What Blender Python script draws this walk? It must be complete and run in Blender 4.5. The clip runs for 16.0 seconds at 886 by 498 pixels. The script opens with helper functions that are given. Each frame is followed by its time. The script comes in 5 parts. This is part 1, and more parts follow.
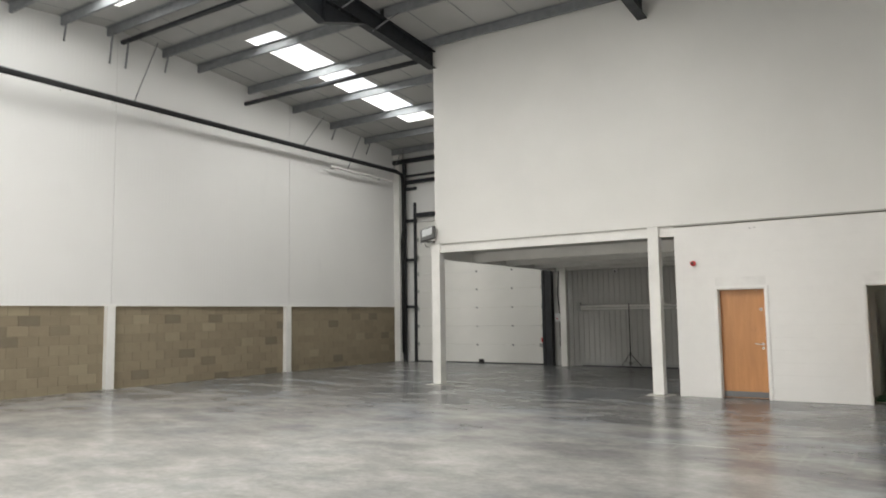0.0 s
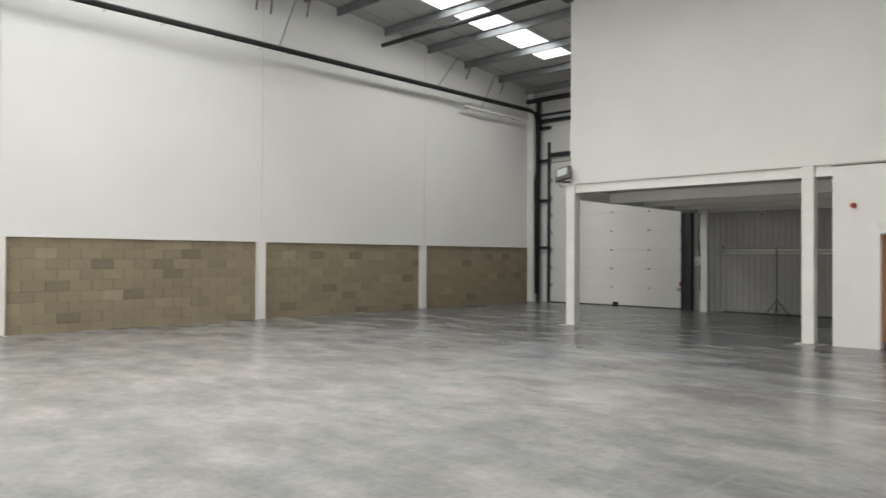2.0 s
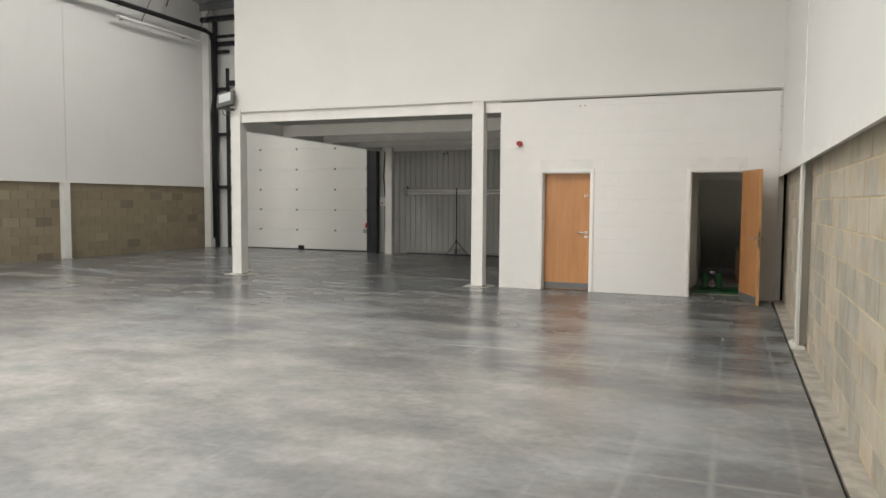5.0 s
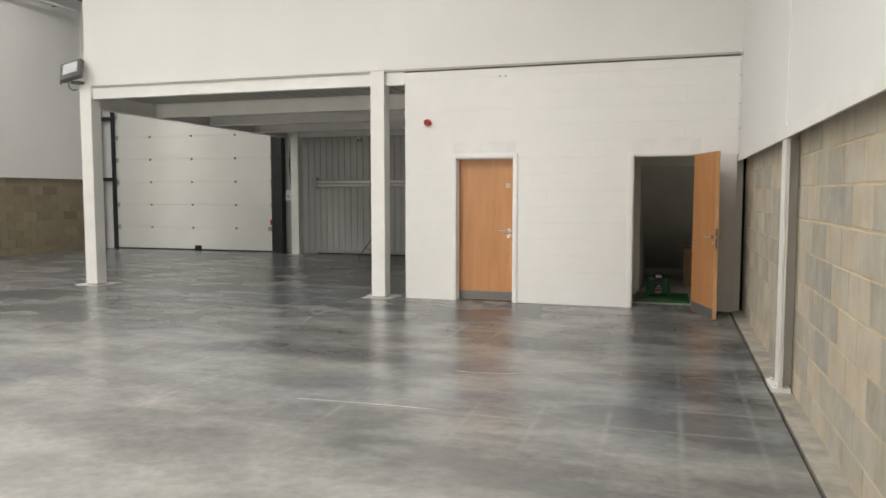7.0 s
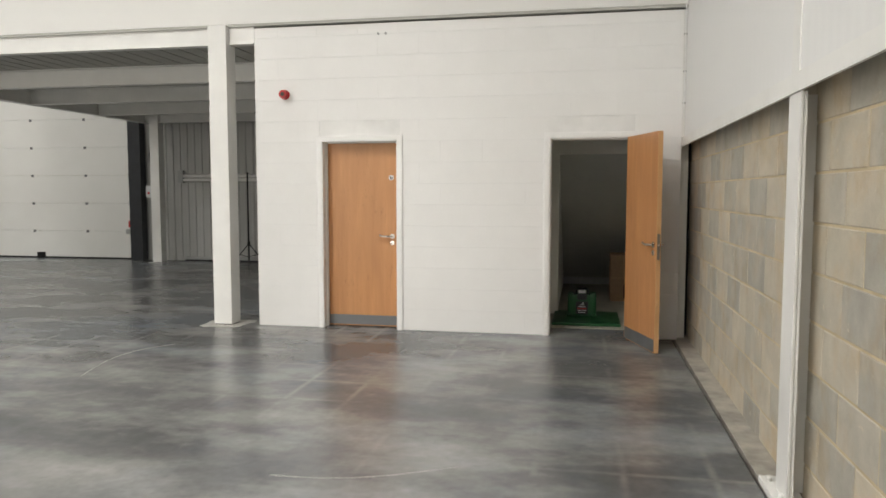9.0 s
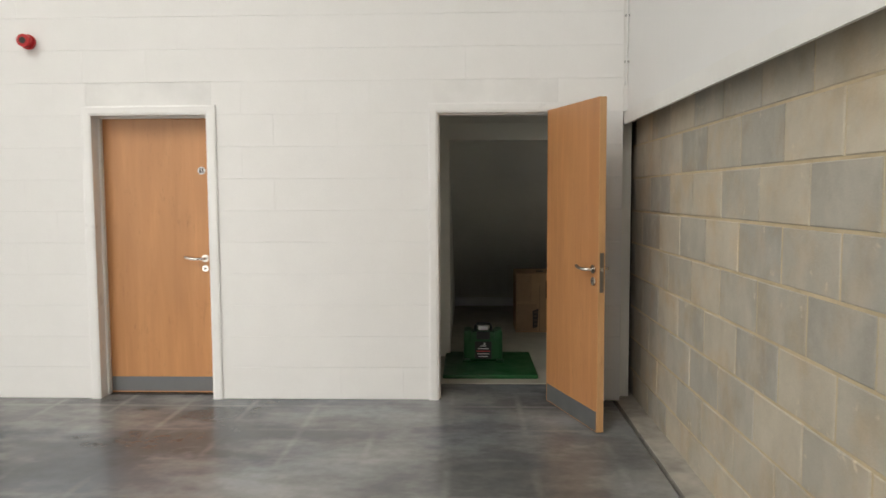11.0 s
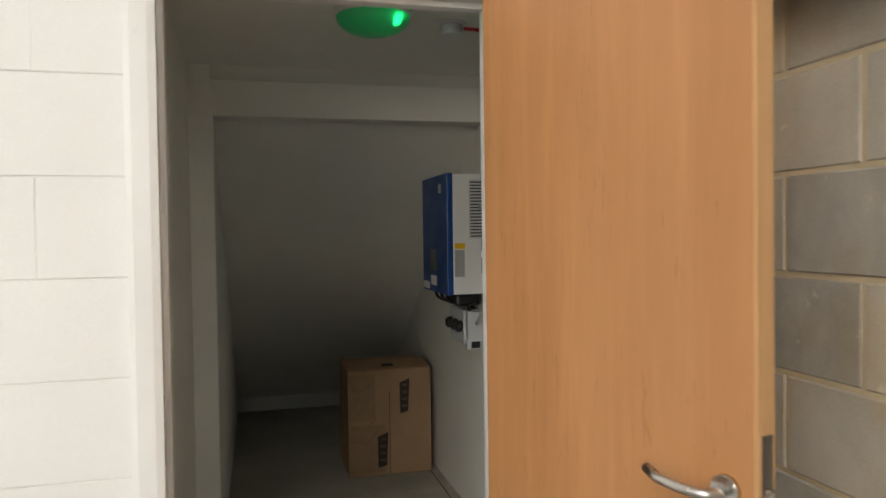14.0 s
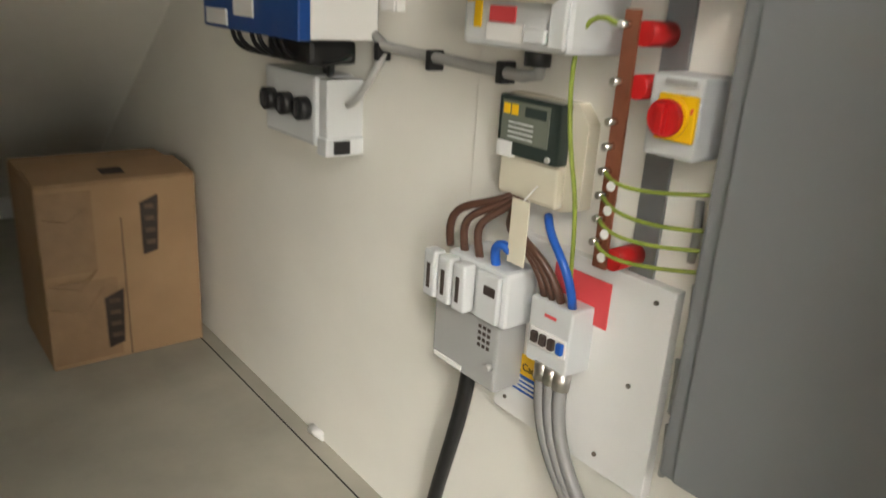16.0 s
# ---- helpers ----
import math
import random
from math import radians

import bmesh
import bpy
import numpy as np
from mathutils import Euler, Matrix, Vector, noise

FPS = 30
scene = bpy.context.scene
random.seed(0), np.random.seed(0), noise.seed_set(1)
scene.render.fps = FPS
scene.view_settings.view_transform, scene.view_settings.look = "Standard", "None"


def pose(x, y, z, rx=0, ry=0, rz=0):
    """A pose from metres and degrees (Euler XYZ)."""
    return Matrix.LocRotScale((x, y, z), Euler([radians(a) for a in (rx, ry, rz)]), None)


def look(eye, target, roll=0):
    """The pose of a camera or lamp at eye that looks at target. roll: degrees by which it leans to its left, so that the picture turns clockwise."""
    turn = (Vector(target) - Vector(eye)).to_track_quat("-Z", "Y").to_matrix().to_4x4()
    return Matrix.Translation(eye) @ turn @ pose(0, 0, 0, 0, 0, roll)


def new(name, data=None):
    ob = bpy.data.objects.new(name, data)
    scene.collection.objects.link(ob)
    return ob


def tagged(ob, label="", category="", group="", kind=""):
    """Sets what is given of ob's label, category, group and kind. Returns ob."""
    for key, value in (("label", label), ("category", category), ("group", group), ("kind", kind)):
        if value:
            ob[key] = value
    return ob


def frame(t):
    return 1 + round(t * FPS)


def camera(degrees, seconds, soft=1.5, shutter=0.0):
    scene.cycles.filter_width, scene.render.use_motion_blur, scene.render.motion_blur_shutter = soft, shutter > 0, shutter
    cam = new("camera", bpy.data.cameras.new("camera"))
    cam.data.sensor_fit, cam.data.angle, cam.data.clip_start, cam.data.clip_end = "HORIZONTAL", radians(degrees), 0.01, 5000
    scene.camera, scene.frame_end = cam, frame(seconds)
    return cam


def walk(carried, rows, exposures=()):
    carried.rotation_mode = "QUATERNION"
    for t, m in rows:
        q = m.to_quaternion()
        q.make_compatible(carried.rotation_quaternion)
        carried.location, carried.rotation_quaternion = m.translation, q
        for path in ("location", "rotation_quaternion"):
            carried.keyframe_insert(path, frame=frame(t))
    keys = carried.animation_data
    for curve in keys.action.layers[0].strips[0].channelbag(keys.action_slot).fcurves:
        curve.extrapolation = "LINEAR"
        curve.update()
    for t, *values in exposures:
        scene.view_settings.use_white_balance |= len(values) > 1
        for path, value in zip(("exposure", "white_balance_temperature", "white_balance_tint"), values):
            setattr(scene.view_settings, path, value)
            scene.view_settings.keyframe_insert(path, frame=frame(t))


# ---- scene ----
cam = camera(62.3, 16.0, shutter=0.35)
PATH = [
    (0, (0.345, 0.802, 1.576), (-0.751, 2.465, 1.757), -0.8),
    (0.5, (0.326, 0.782, 1.57), (-0.868, 2.365, 1.834), -1.5),
    (1, (0.309, 0.758, 1.558), (-1.054, 2.214, 1.706), -0.6),
    (1.5, (0.309, 0.739, 1.554), (-1.145, 2.112, 1.606), -0.2),
    (2, (0.325, 0.731, 1.543), (-1.055, 2.178, 1.566), 0.3),
    (2.5, (0.301, 0.786, 1.523), (-0.85, 2.422, 1.538), 0.3),
    (3, (0.269, 0.92, 1.506), (-0.66, 2.69, 1.466), 1.5),
    (3.5, (0.189, 1.247, 1.505), (-0.57, 3.094, 1.396), 1.2),
    (3.7, (0.167, 1.426, 1.506), (-0.563, 3.283, 1.375), 0.6),
    (5.8, (0.002, 3.635, 1.478), (-0.725, 5.494, 1.349), 0.2),
    (6, (-0.022, 3.886, 1.471), (-0.734, 5.75, 1.347), 0.1),
    (6.5, (-0.018, 4.472, 1.48), (-0.684, 6.354, 1.357), 0.3),
    (7, (-0.071, 5.088, 1.486), (-0.656, 6.995, 1.338), -0.0),
    (7.5, (-0.088, 5.675, 1.472), (-0.646, 7.588, 1.303), -0.6),
    (8, (-0.125, 6.265, 1.461), (-0.602, 8.199, 1.288), -0.8),
    (8.5, (-0.133, 6.882, 1.457), (-0.545, 8.83, 1.271), -1.3),
    (9, (-0.188, 7.505, 1.45), (-0.561, 9.464, 1.297), -0.0),
    (9.5, (-0.189, 8.117, 1.452), (-0.489, 10.091, 1.341), -0.4),
    (9.7, (-0.2, 8.375, 1.455), (-0.459, 10.355, 1.341), -0.3),
    (11.8, (-0.369, 10.833, 1.419), (-0.308, 12.826, 1.26), -1.7),
    (12, (-0.384, 11.062, 1.42), (-0.275, 13.053, 1.27), -2.2),
    (12.5, (-0.41, 11.675, 1.42), (-0.134, 13.652, 1.298), -2.5),
    (13, (-0.37, 12.186, 1.451), (-0.027, 14.154, 1.36), -1.7),
    (13.5, (-0.376, 12.742, 1.435), (0.053, 14.695, 1.381), -0.4),
    (14, (-0.306, 13.251, 1.417), (0.187, 15.189, 1.372), -0.8),
    (14.5, (-0.291, 13.742, 1.392), (0.335, 15.639, 1.298), 0.4),
    (15, (-0.28, 14.229, 1.362), (0.594, 16.011, 1.115), 0.7),
    (15.5, (-0.215, 14.686, 1.319), (0.767, 16.373, 0.879), 0.8),
    (16, (-0.182, 15.059, 1.237), (1.013, 16.524, 0.584), 3.6),
]
EXPOSURES = [(0.0, -0.38, 6520, 10), (0.7, -0.45, 6500, 10), (1.3, -0.57, 6430, 10), (2.2, -0.55, 6450, 10), (3.0, -0.41, 6570, 10), (3.5, -0.4, 6600, 10),
             (7.0, -0.22, 6640, 10), (9.5, -0.18, 6580, 10), (12.5, -0.09, 6600, 10), (14.0, 0.28, 6650, 10), (14.5, 0.57, 6670, 10), (15.0, 0.82, 6650, 10), (15.5, 1.27, 6680, 10), (16.0, 1.72, 6800, 10)]
walk(cam, [(t, look(eye, target, roll)) for t, eye, target, roll in PATH], EXPOSURES)
# ---------------- light ----------------
world = bpy.data.worlds.new("sky")
scene.world = world
world.use_nodes = True
wn = world.node_tree
sky = wn.nodes.new("ShaderNodeTexSky")
sky.sky_type, sky.sun_disc = "NISHITA", False
sky.sun_elevation, sky.sun_rotation = radians(38), radians(200)
wn.links.new(sky.outputs[0], wn.nodes["Background"].inputs[0])
wn.nodes["Background"].inputs[1].default_value = 0.12
sun_data = bpy.data.lights.new("sun", "SUN")
sun_data.energy, sun_data.angle, sun_data.color = 1.0, radians(12), (1.0, 0.96, 0.9)
sun = new("sun", sun_data)
sun.matrix_world = look((0, -20, 30), (0, 5, 0))

# Roof: ridge along x at RIDGE_Y, falling to both eaves.
RIDGE_Y, RIDGE_Z, SLOPE = 10.7, 8.46, 0.088
X_LEFT, X_RIGHT, Y_FRONT, Y_BACK = -15.4, 0.855, -0.6, 21.9


def roof_z(y):
    return RIDGE_Z - SLOPE * abs(y - RIDGE_Y)


# Rooflights: x0, x1, y0, y1 of each strip, and its tuned share of light.
ROOFLIGHTS = [(-13.1, -12.05, 12.6, 19.3, 0.9), (-14.0, -12.95, 1.2, 9.85, 0.8), (-12.1, -11.1, 1.2, 9.85, 0.6),
              # Unseen strips, added to balance the light across the hall.
              (-7.6, -6.55, 1.2, 9.85, 1.4), (-5.6, -4.55, 1.2, 9.85, 1.2), (-2.6, -1.55, 1.2, 9.85, 0.6)]
LIGHT_POWER = 39.0
for x0, x1, y0, y1, share in ROOFLIGHTS:
    d = bpy.data.lights.new("rooflight_sky", "AREA")
    d.shape, d.size, d.size_y = "RECTANGLE", x1 - x0, y1 - y0
    d.energy, d.color = LIGHT_POWER * share * (x1 - x0) * (y1 - y0), (1.0, 0.965, 0.9)
    ym = (y0 + y1) / 2
    tilt = math.degrees(math.atan(SLOPE)) * (-1 if ym > RIDGE_Y else 1)
    new("rooflight_sky", d).matrix_world = pose((x0 + x1) / 2, ym, roof_z(ym) + 0.09, tilt)

# Unseen fill lamp in an added opening in the wall behind the start.
FILL_OPENING = (-11.5, -5.5, 0.3, 4.2)
d = bpy.data.lights.new("front_fill", "AREA")
d.shape, d.size, d.size_y = "RECTANGLE", FILL_OPENING[1] - FILL_OPENING[0], FILL_OPENING[3] - FILL_OPENING[2]
d.energy, d.color = 330.0, (1.0, 0.965, 0.9)
new("front_fill", d).matrix_world = look(((FILL_OPENING[0] + FILL_OPENING[1]) / 2, Y_FRONT - 0.1, (FILL_OPENING[2] + FILL_OPENING[3]) / 2), ((FILL_OPENING[0] + FILL_OPENING[1]) / 2, 5.0, (FILL_OPENING[2] + FILL_OPENING[3]) / 2))

# ---------------- materials ----------------


class Nodes:
    """Short ways to wire a node material."""

    def __init__(self, name):
        self.mat = bpy.data.materials.new(name)
        self.mat.use_nodes = True
        self.t = self.mat.node_tree
        self.b = self.t.nodes["Principled BSDF"]
        self.coord = self.t.nodes.new("ShaderNodeNewGeometry").outputs["Position"]

    def add(self, kind, **values):
        n = self.t.nodes.new(kind)
        for k, v in values.items():
            n.inputs[k].default_value = v
        return n

    def link(self, a, b):
        self.t.links.new(a, b)

    def mapped(self, scale):
        m = self.add("ShaderNodeMapping", Scale=scale, Location=(3.17, 7.43, 5.61))
        self.link(self.coord, m.inputs["Vector"])
        return m.outputs[0]

    def noise(self, size, detail=4.0, rough=0.55, stretch=(1, 1, 1), distortion=0.0):
        n = self.add("ShaderNodeTexNoise", Scale=1.0, Detail=detail, Roughness=rough, Distortion=distortion)
        self.link(self.mapped(tuple(s / size for s in stretch)), n.inputs["Vector"])
        return n.outputs["Fac"]

    def ramp(self, fac, stops):
        r = self.t.nodes.new("ShaderNodeValToRGB")
        while len(r.color_ramp.elements) < len(stops):
            r.color_ramp.elements.new(0.5)
        for e, (p, c) in zip(r.color_ramp.elements, stops):
            e.position = p
            e.color = (*c, 1) if len(c) == 3 else (c[0], c[0], c[0], 1)
        self.link(fac, r.inputs[0])
        return r.outputs[0]

    def mix(self, fac, a, b, blend="MIX"):
        m = self.t.nodes.new("ShaderNodeMix")
        m.data_type, m.blend_type = "RGBA", blend
        for sock, v in ((m.inputs[0], fac), (m.inputs[6], a), (m.inputs[7], b)):
            if isinstance(v, (int, float)):
                sock.default_value = v
            elif isinstance(v, tuple):
                sock.default_value = (*v, 1)
            else:
                self.link(v, sock)
        return m.outputs[2]

    def bump(self, height, strength=0.3, distance=0.002):
        bn = self.add("ShaderNodeBump", Strength=strength, Distance=distance)
        self.link(height, bn.inputs["Height"])
        if self.b.inputs["Normal"].links:
            self.link(self.b.inputs["Normal"].links[0].from_socket, bn.inputs["Normal"])
        self.link(bn.outputs[0], self.b.inputs["Normal"])

    def put(self, name, v):
        if isinstance(v, (int, float)):
            self.b.inputs[name].default_value = v
        elif isinstance(v, tuple):
            self.b.inputs[name].default_value = (*v, 1)
        else:
            self.link(v, self.b.inputs[name])
        return self


def plain(name, colour, rough=0.5, metal=0.0, vary=0.12, grain=0.004, bump=0.08, size=0.35):
    """Paint, plastic or metal with slight mottling at two scales."""
    n = Nodes(name)
    dark = tuple(c * (1 - vary) for c in colour)
    light = tuple(min(1, c * (1 + vary * 0.5)) for c in colour)
    big = n.ramp(n.noise(size, 5), [(0.3, dark), (0.7, light)])
    n.put("Base Color", big).put("Metallic", metal)
    r = n.ramp(n.noise(size * 0.4, 3), [(0.3, (max(0.03, rough - 0.08),)), (0.7, (min(1, rough + 0.08),))])
    n.put("Roughness", r)
    if bump:
        n.bump(n.noise(grain, 2), bump, 0.001)
    return n.mat


def floor_material():
    n = Nodes("power_floated_concrete")
    c = n.ramp(n.noise(3.2, 3, 0.45), [(0.36, (0.082, 0.086, 0.088)), (0.64, (0.135, 0.137, 0.136))])
    cloud = n.ramp(n.noise(1.3, 6, 0.55, (0.75, 1, 1)), [(0.4, (0,)), (0.66, (0.85,))])
    c = n.mix(cloud, c, (0.21, 0.211, 0.206))
    # Sweeps of the power float, drawn out across the hall.
    m = n.add("ShaderNodeMapping", Scale=(0.95, 1.7, 1.0))
    m.inputs["Rotation"].default_value = (0, 0, radians(24))
    n.link(n.coord, m.inputs["Vector"])
    sweep = n.add("ShaderNodeTexNoise", Scale=1.0, Detail=8.0, Roughness=0.62)
    n.link(m.outputs[0], sweep.inputs["Vector"])
    c = n.mix(n.ramp(sweep.outputs["Fac"], [(0.46, (0,)), (0.66, (0.85,))]), c, (0.31, 0.309, 0.298))
    c = n.mix(n.ramp(sweep.outputs["Fac"], [(0.32, (0.6,)), (0.5, (0,))]), c, (0.075, 0.08, 0.084))
    blue = n.ramp(n.noise(1.7, 5, 0.55), [(0.46, (0,)), (0.62, (0.7,))])
    c = n.mix(blue, c, n.mix(1.0, c, (0.78, 0.89, 1.04), "MULTIPLY"))
    # Stronger light painted as a pale dusty pool over the near half of the hall, thinning out with an uneven edge.
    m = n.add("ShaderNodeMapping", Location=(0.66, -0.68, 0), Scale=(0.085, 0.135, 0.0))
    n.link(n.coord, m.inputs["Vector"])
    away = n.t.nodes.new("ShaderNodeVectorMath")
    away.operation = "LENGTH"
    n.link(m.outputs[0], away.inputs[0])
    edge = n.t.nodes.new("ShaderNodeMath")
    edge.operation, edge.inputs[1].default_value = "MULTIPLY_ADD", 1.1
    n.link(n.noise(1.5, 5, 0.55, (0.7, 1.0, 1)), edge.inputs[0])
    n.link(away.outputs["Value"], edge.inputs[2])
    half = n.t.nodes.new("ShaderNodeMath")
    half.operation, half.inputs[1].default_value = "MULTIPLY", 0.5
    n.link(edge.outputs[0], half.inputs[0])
    lit_pool = n.ramp(half.outputs[0], [(0.0, (0.8,)), (0.3, (0.8,)), (0.55, (0.5,)), (0.8, (0.0,))])
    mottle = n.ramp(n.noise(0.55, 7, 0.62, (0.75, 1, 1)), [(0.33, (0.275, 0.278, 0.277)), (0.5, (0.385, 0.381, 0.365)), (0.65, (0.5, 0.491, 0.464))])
    # Lightens the floor colour where more light would fall.
    c = n.mix(lit_pool, c, mottle)
    # Ghost lines of the curing sheets.
    lines = n.add("ShaderNodeTexBrick", Scale=1.0)
    lines.offset = 0.0
    lines.inputs["Color1"].default_value = lines.inputs["Color2"].default_value = (0, 0, 0, 1)
    lines.inputs["Mortar"].default_value = (1, 1, 1, 1)
    lines.inputs["Mortar Size"].default_value, lines.inputs["Mortar Smooth"].default_value = 0.035, 1.0
    lines.inputs["Brick Width"].default_value, lines.inputs["Row Height"].default_value = 0.455, 0.5
    warp = n.add("ShaderNodeMapping", Location=(0.42, 0.2, 0))
    n.link(n.coord, warp.inputs["Vector"])
    n.link(warp.outputs[0], lines.inputs["Vector"])
    some = n.ramp(n.noise(1.6, 6, 0.65), [(0.48, (0,)), (0.62, (0.36,))])
    c = n.mix(n.mix(1.0, lines.outputs["Color"], some, "MULTIPLY"), c, (0.36, 0.357, 0.345))
    fine = n.ramp(n.noise(0.07, 5, 0.65), [(0.3, (0.88, 0.88, 0.88)), (0.7, (1.1, 1.1, 1.1))])
    n.put("Base Color", n.mix(1.0, c, fine, "MULTIPLY"))
    n.put("Roughness", 0.27)
    n.put("Specular IOR Level", 0.6)
    return n.mat


def block_material(name, per_island, stops, paint=False, smears=True):
    n = Nodes(name)
    if per_island:
        rnd = n.t.nodes.new("ShaderNodeNewGeometry").outputs["Random Per Island"]
    else:
        rnd = n.t.nodes.new("ShaderNodeObjectInfo").outputs["Random"]
    c = n.ramp(rnd, stops)
    cloud = n.ramp(n.noise(0.24, 6, 0.6), [(0.3, (0.84, 0.835, 0.82)), (0.7, (1.1, 1.095, 1.08))])
    c = n.mix(0.12 if paint else (1.0 if smears else 0.4), c, n.mix(1.0, c, cloud, "MULTIPLY"))
    grit = n.ramp(n.noise(0.006, 3, 0.7), [(0.3, (0.92, 0.92, 0.92)), (0.7, (1.06, 1.06, 1.06))])
    c = n.mix(0.25 if paint else (1.0 if smears else 0.3), c, n.mix(1.0, c, grit, "MULTIPLY"))
    if smears and not paint:
        stain = n.ramp(n.noise(0.3, 5, 0.6), [(0.48, (0,)), (0.66, (0.6,))])
        c = n.mix(stain, c, n.mix(1.0, c, (1.02, 0.86, 0.66), "MULTIPLY"))
        soft = n.ramp(n.noise(0.16, 5, 0.6, (1, 1, 0.6)), [(0.5, (0,)), (0.72, (0.4,))])
        c = n.mix(soft, c, (0.58, 0.53, 0.44))
        white = n.ramp(n.noise(0.07, 5, 0.6), [(0.66, (0,)), (0.75, (0.7,))])
        c = n.mix(white, c, (0.7, 0.62, 0.47))
    n.put("Base Color", c).put("Roughness", 0.55 if paint else 0.92)
    n.bump(n.noise(0.008, 4, 0.7), 0.18 if paint else (0.4 if smears else 0.15), 0.002)
    n.bump(n.noise(0.09, 3), 0.3 if smears else 0.12, 0.003)
    return n.mat


def cladding_material(name, colour, axis, pitch, depth):
    """White-lined steel panels with fine upright ribs along the given axis."""
    n = Nodes(name)
    big = n.ramp(n.noise(3.0, 4), [(0.3, tuple(c * 0.95 for c in colour)), (0.7, colour)])
    smear = n.ramp(n.noise(0.5, 6, 0.6, (1, 1, 0.3)), [(0.62, (0,)), (0.78, (0.16,))])
    n.put("Base Color", n.mix(smear, big, tuple(c * 0.8 for c in colour))).put("Roughness", 0.42)
    w = n.add("ShaderNodeTexWave", Scale=1.0, Distortion=0.0)
    w.wave_type, w.bands_direction, w.wave_profile = "BANDS", "X", "SIN"
    s = 0.31416 / pitch
    m = n.add("ShaderNodeMapping", Scale=(s, s, s))
    if axis == "y":
        m.inputs["Rotation"].default_value = (0, 0, radians(-90))
    n.link(n.coord, m.inputs["Vector"])
    n.link(m.outputs[0], w.inputs["Vector"])
    n.bump(w.outputs["Fac"], 0.5, depth)
    n.bump(n.noise(1.2, 3), 0.15, 0.01)
    return n.mat


def wood_material(name, a, b, c):
    n = Nodes(name)
    n.coord = n.t.nodes.new("ShaderNodeTexCoord").outputs["Object"]
    grain = n.noise(0.1, 6, 0.62, (1.0, 1.0, 0.08), 0.7)
    col = n.ramp(grain, [(0.3, a), (0.5, b), (0.7, c)])
    pale = n.ramp(n.noise(0.045, 4, 0.55, (1.0, 1.0, 0.07), 0.15), [(0.54, (0,)), (0.7, (0.32,))])
    col = n.mix(pale, col, tuple(min(1, v * 1.2) for v in c))
    fleck = n.ramp(n.noise(0.011, 3, 0.6, (1.0, 1.0, 0.16), 0.2), [(0.58, (0,)), (0.7, (0.5,))])
    some = n.ramp(n.noise(0.12, 4, 0.6, (1.0, 1.0, 0.3)), [(0.45, (0,)), (0.6, (1.0,))])
    col = n.mix(n.mix(1.0, fleck, some, "MULTIPLY"), col, tuple(v * 0.66 for v in a))
    cloud = n.ramp(n.noise(0.3, 5, 0.55, (1, 1, 0.35)), [(0.3, (0.92, 0.915, 0.91)), (0.7, (1.06, 1.055, 1.05))])
    n.put("Base Color", n.mix(1.0, col, cloud, "MULTIPLY")).put("Roughness", 0.4)
    n.bump(grain, 0.05, 0.001)
    return n.mat


def clear_plastic(name, colour, rough=0.1, trans=0.85):
    n = Nodes(name)
    n.put("Base Color", colour).put("Roughness", rough).put("Transmission Weight", trans)
    return n.mat


def rooflight_sheet():
    """Translucent sheet: most light passes straight through, some is scattered."""
    n = Nodes("rooflight_sheet")
    clear = n.add("ShaderNodeBsdfTransparent", Color=(0.94, 0.96, 0.97, 1))
    milky = n.add("ShaderNodeBsdfTranslucent")
    cloudy = n.ramp(n.noise(0.8, 4, 0.55), [(0.3, (0.84, 0.86, 0.88)), (0.7, (0.93, 0.94, 0.95))])
    n.link(cloudy, milky.inputs["Color"])
    both = n.add("ShaderNodeMixShader", Fac=0.1)
    n.link(clear.outputs[0], both.inputs[1])
    n.link(milky.outputs[0], both.inputs[2])
    n.link(both.outputs[0], n.t.nodes["Material Output"].inputs["Surface"])
    n.t.nodes.remove(n.b)
    return n.mat


M_FLOOR = floor_material()
M_FLOOR2 = plain("dusty_concrete", (0.42, 0.4, 0.34), 0.6, vary=0.22, grain=0.01, bump=0.15, size=0.4)
M_EDGE = plain("rough_slab_edge", (0.42, 0.395, 0.345), 0.9, vary=0.35, grain=0.012, bump=0.6, size=0.15)
# Dirt in the floor joints; also painted shade in the wall corner gap.
M_DARK_GAP = plain("joint_dirt_and_gap_shade", (0.035, 0.032, 0.03), 0.95, vary=0.3)
M_BLOCK_R = block_material("grey_tan_block", False, [(0.0, (0.36, 0.343, 0.305)), (0.2, (0.42, 0.397, 0.345)), (0.45, (0.483, 0.441, 0.362)), (0.7, (0.52, 0.469, 0.38)), (0.85, (0.4, 0.386, 0.348)), (1.0, (0.558, 0.497, 0.395))])
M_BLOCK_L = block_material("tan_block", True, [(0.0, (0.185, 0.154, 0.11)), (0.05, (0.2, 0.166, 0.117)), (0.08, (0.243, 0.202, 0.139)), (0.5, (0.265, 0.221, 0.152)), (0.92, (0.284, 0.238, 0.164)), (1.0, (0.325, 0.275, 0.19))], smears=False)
M_MORTAR = plain("pale_mortar", (0.56, 0.465, 0.305), 0.95, vary=0.2, grain=0.006, bump=0.5, size=0.2)
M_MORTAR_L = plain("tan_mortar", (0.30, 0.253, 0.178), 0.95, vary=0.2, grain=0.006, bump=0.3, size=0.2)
M_WHITE_BLOCK = block_material("white_painted_block", False, [(0.0, (0.805, 0.798, 0.782)), (1.0, (0.812, 0.805, 0.79))], paint=True)
M_WHITE_JOINT = plain("painted_joint", (0.8, 0.793, 0.775), 0.6)
M_WALL = plain("white_emulsion", (0.77, 0.763, 0.74), 0.6, vary=0.05, grain=0.004, bump=0.12, size=2.0)
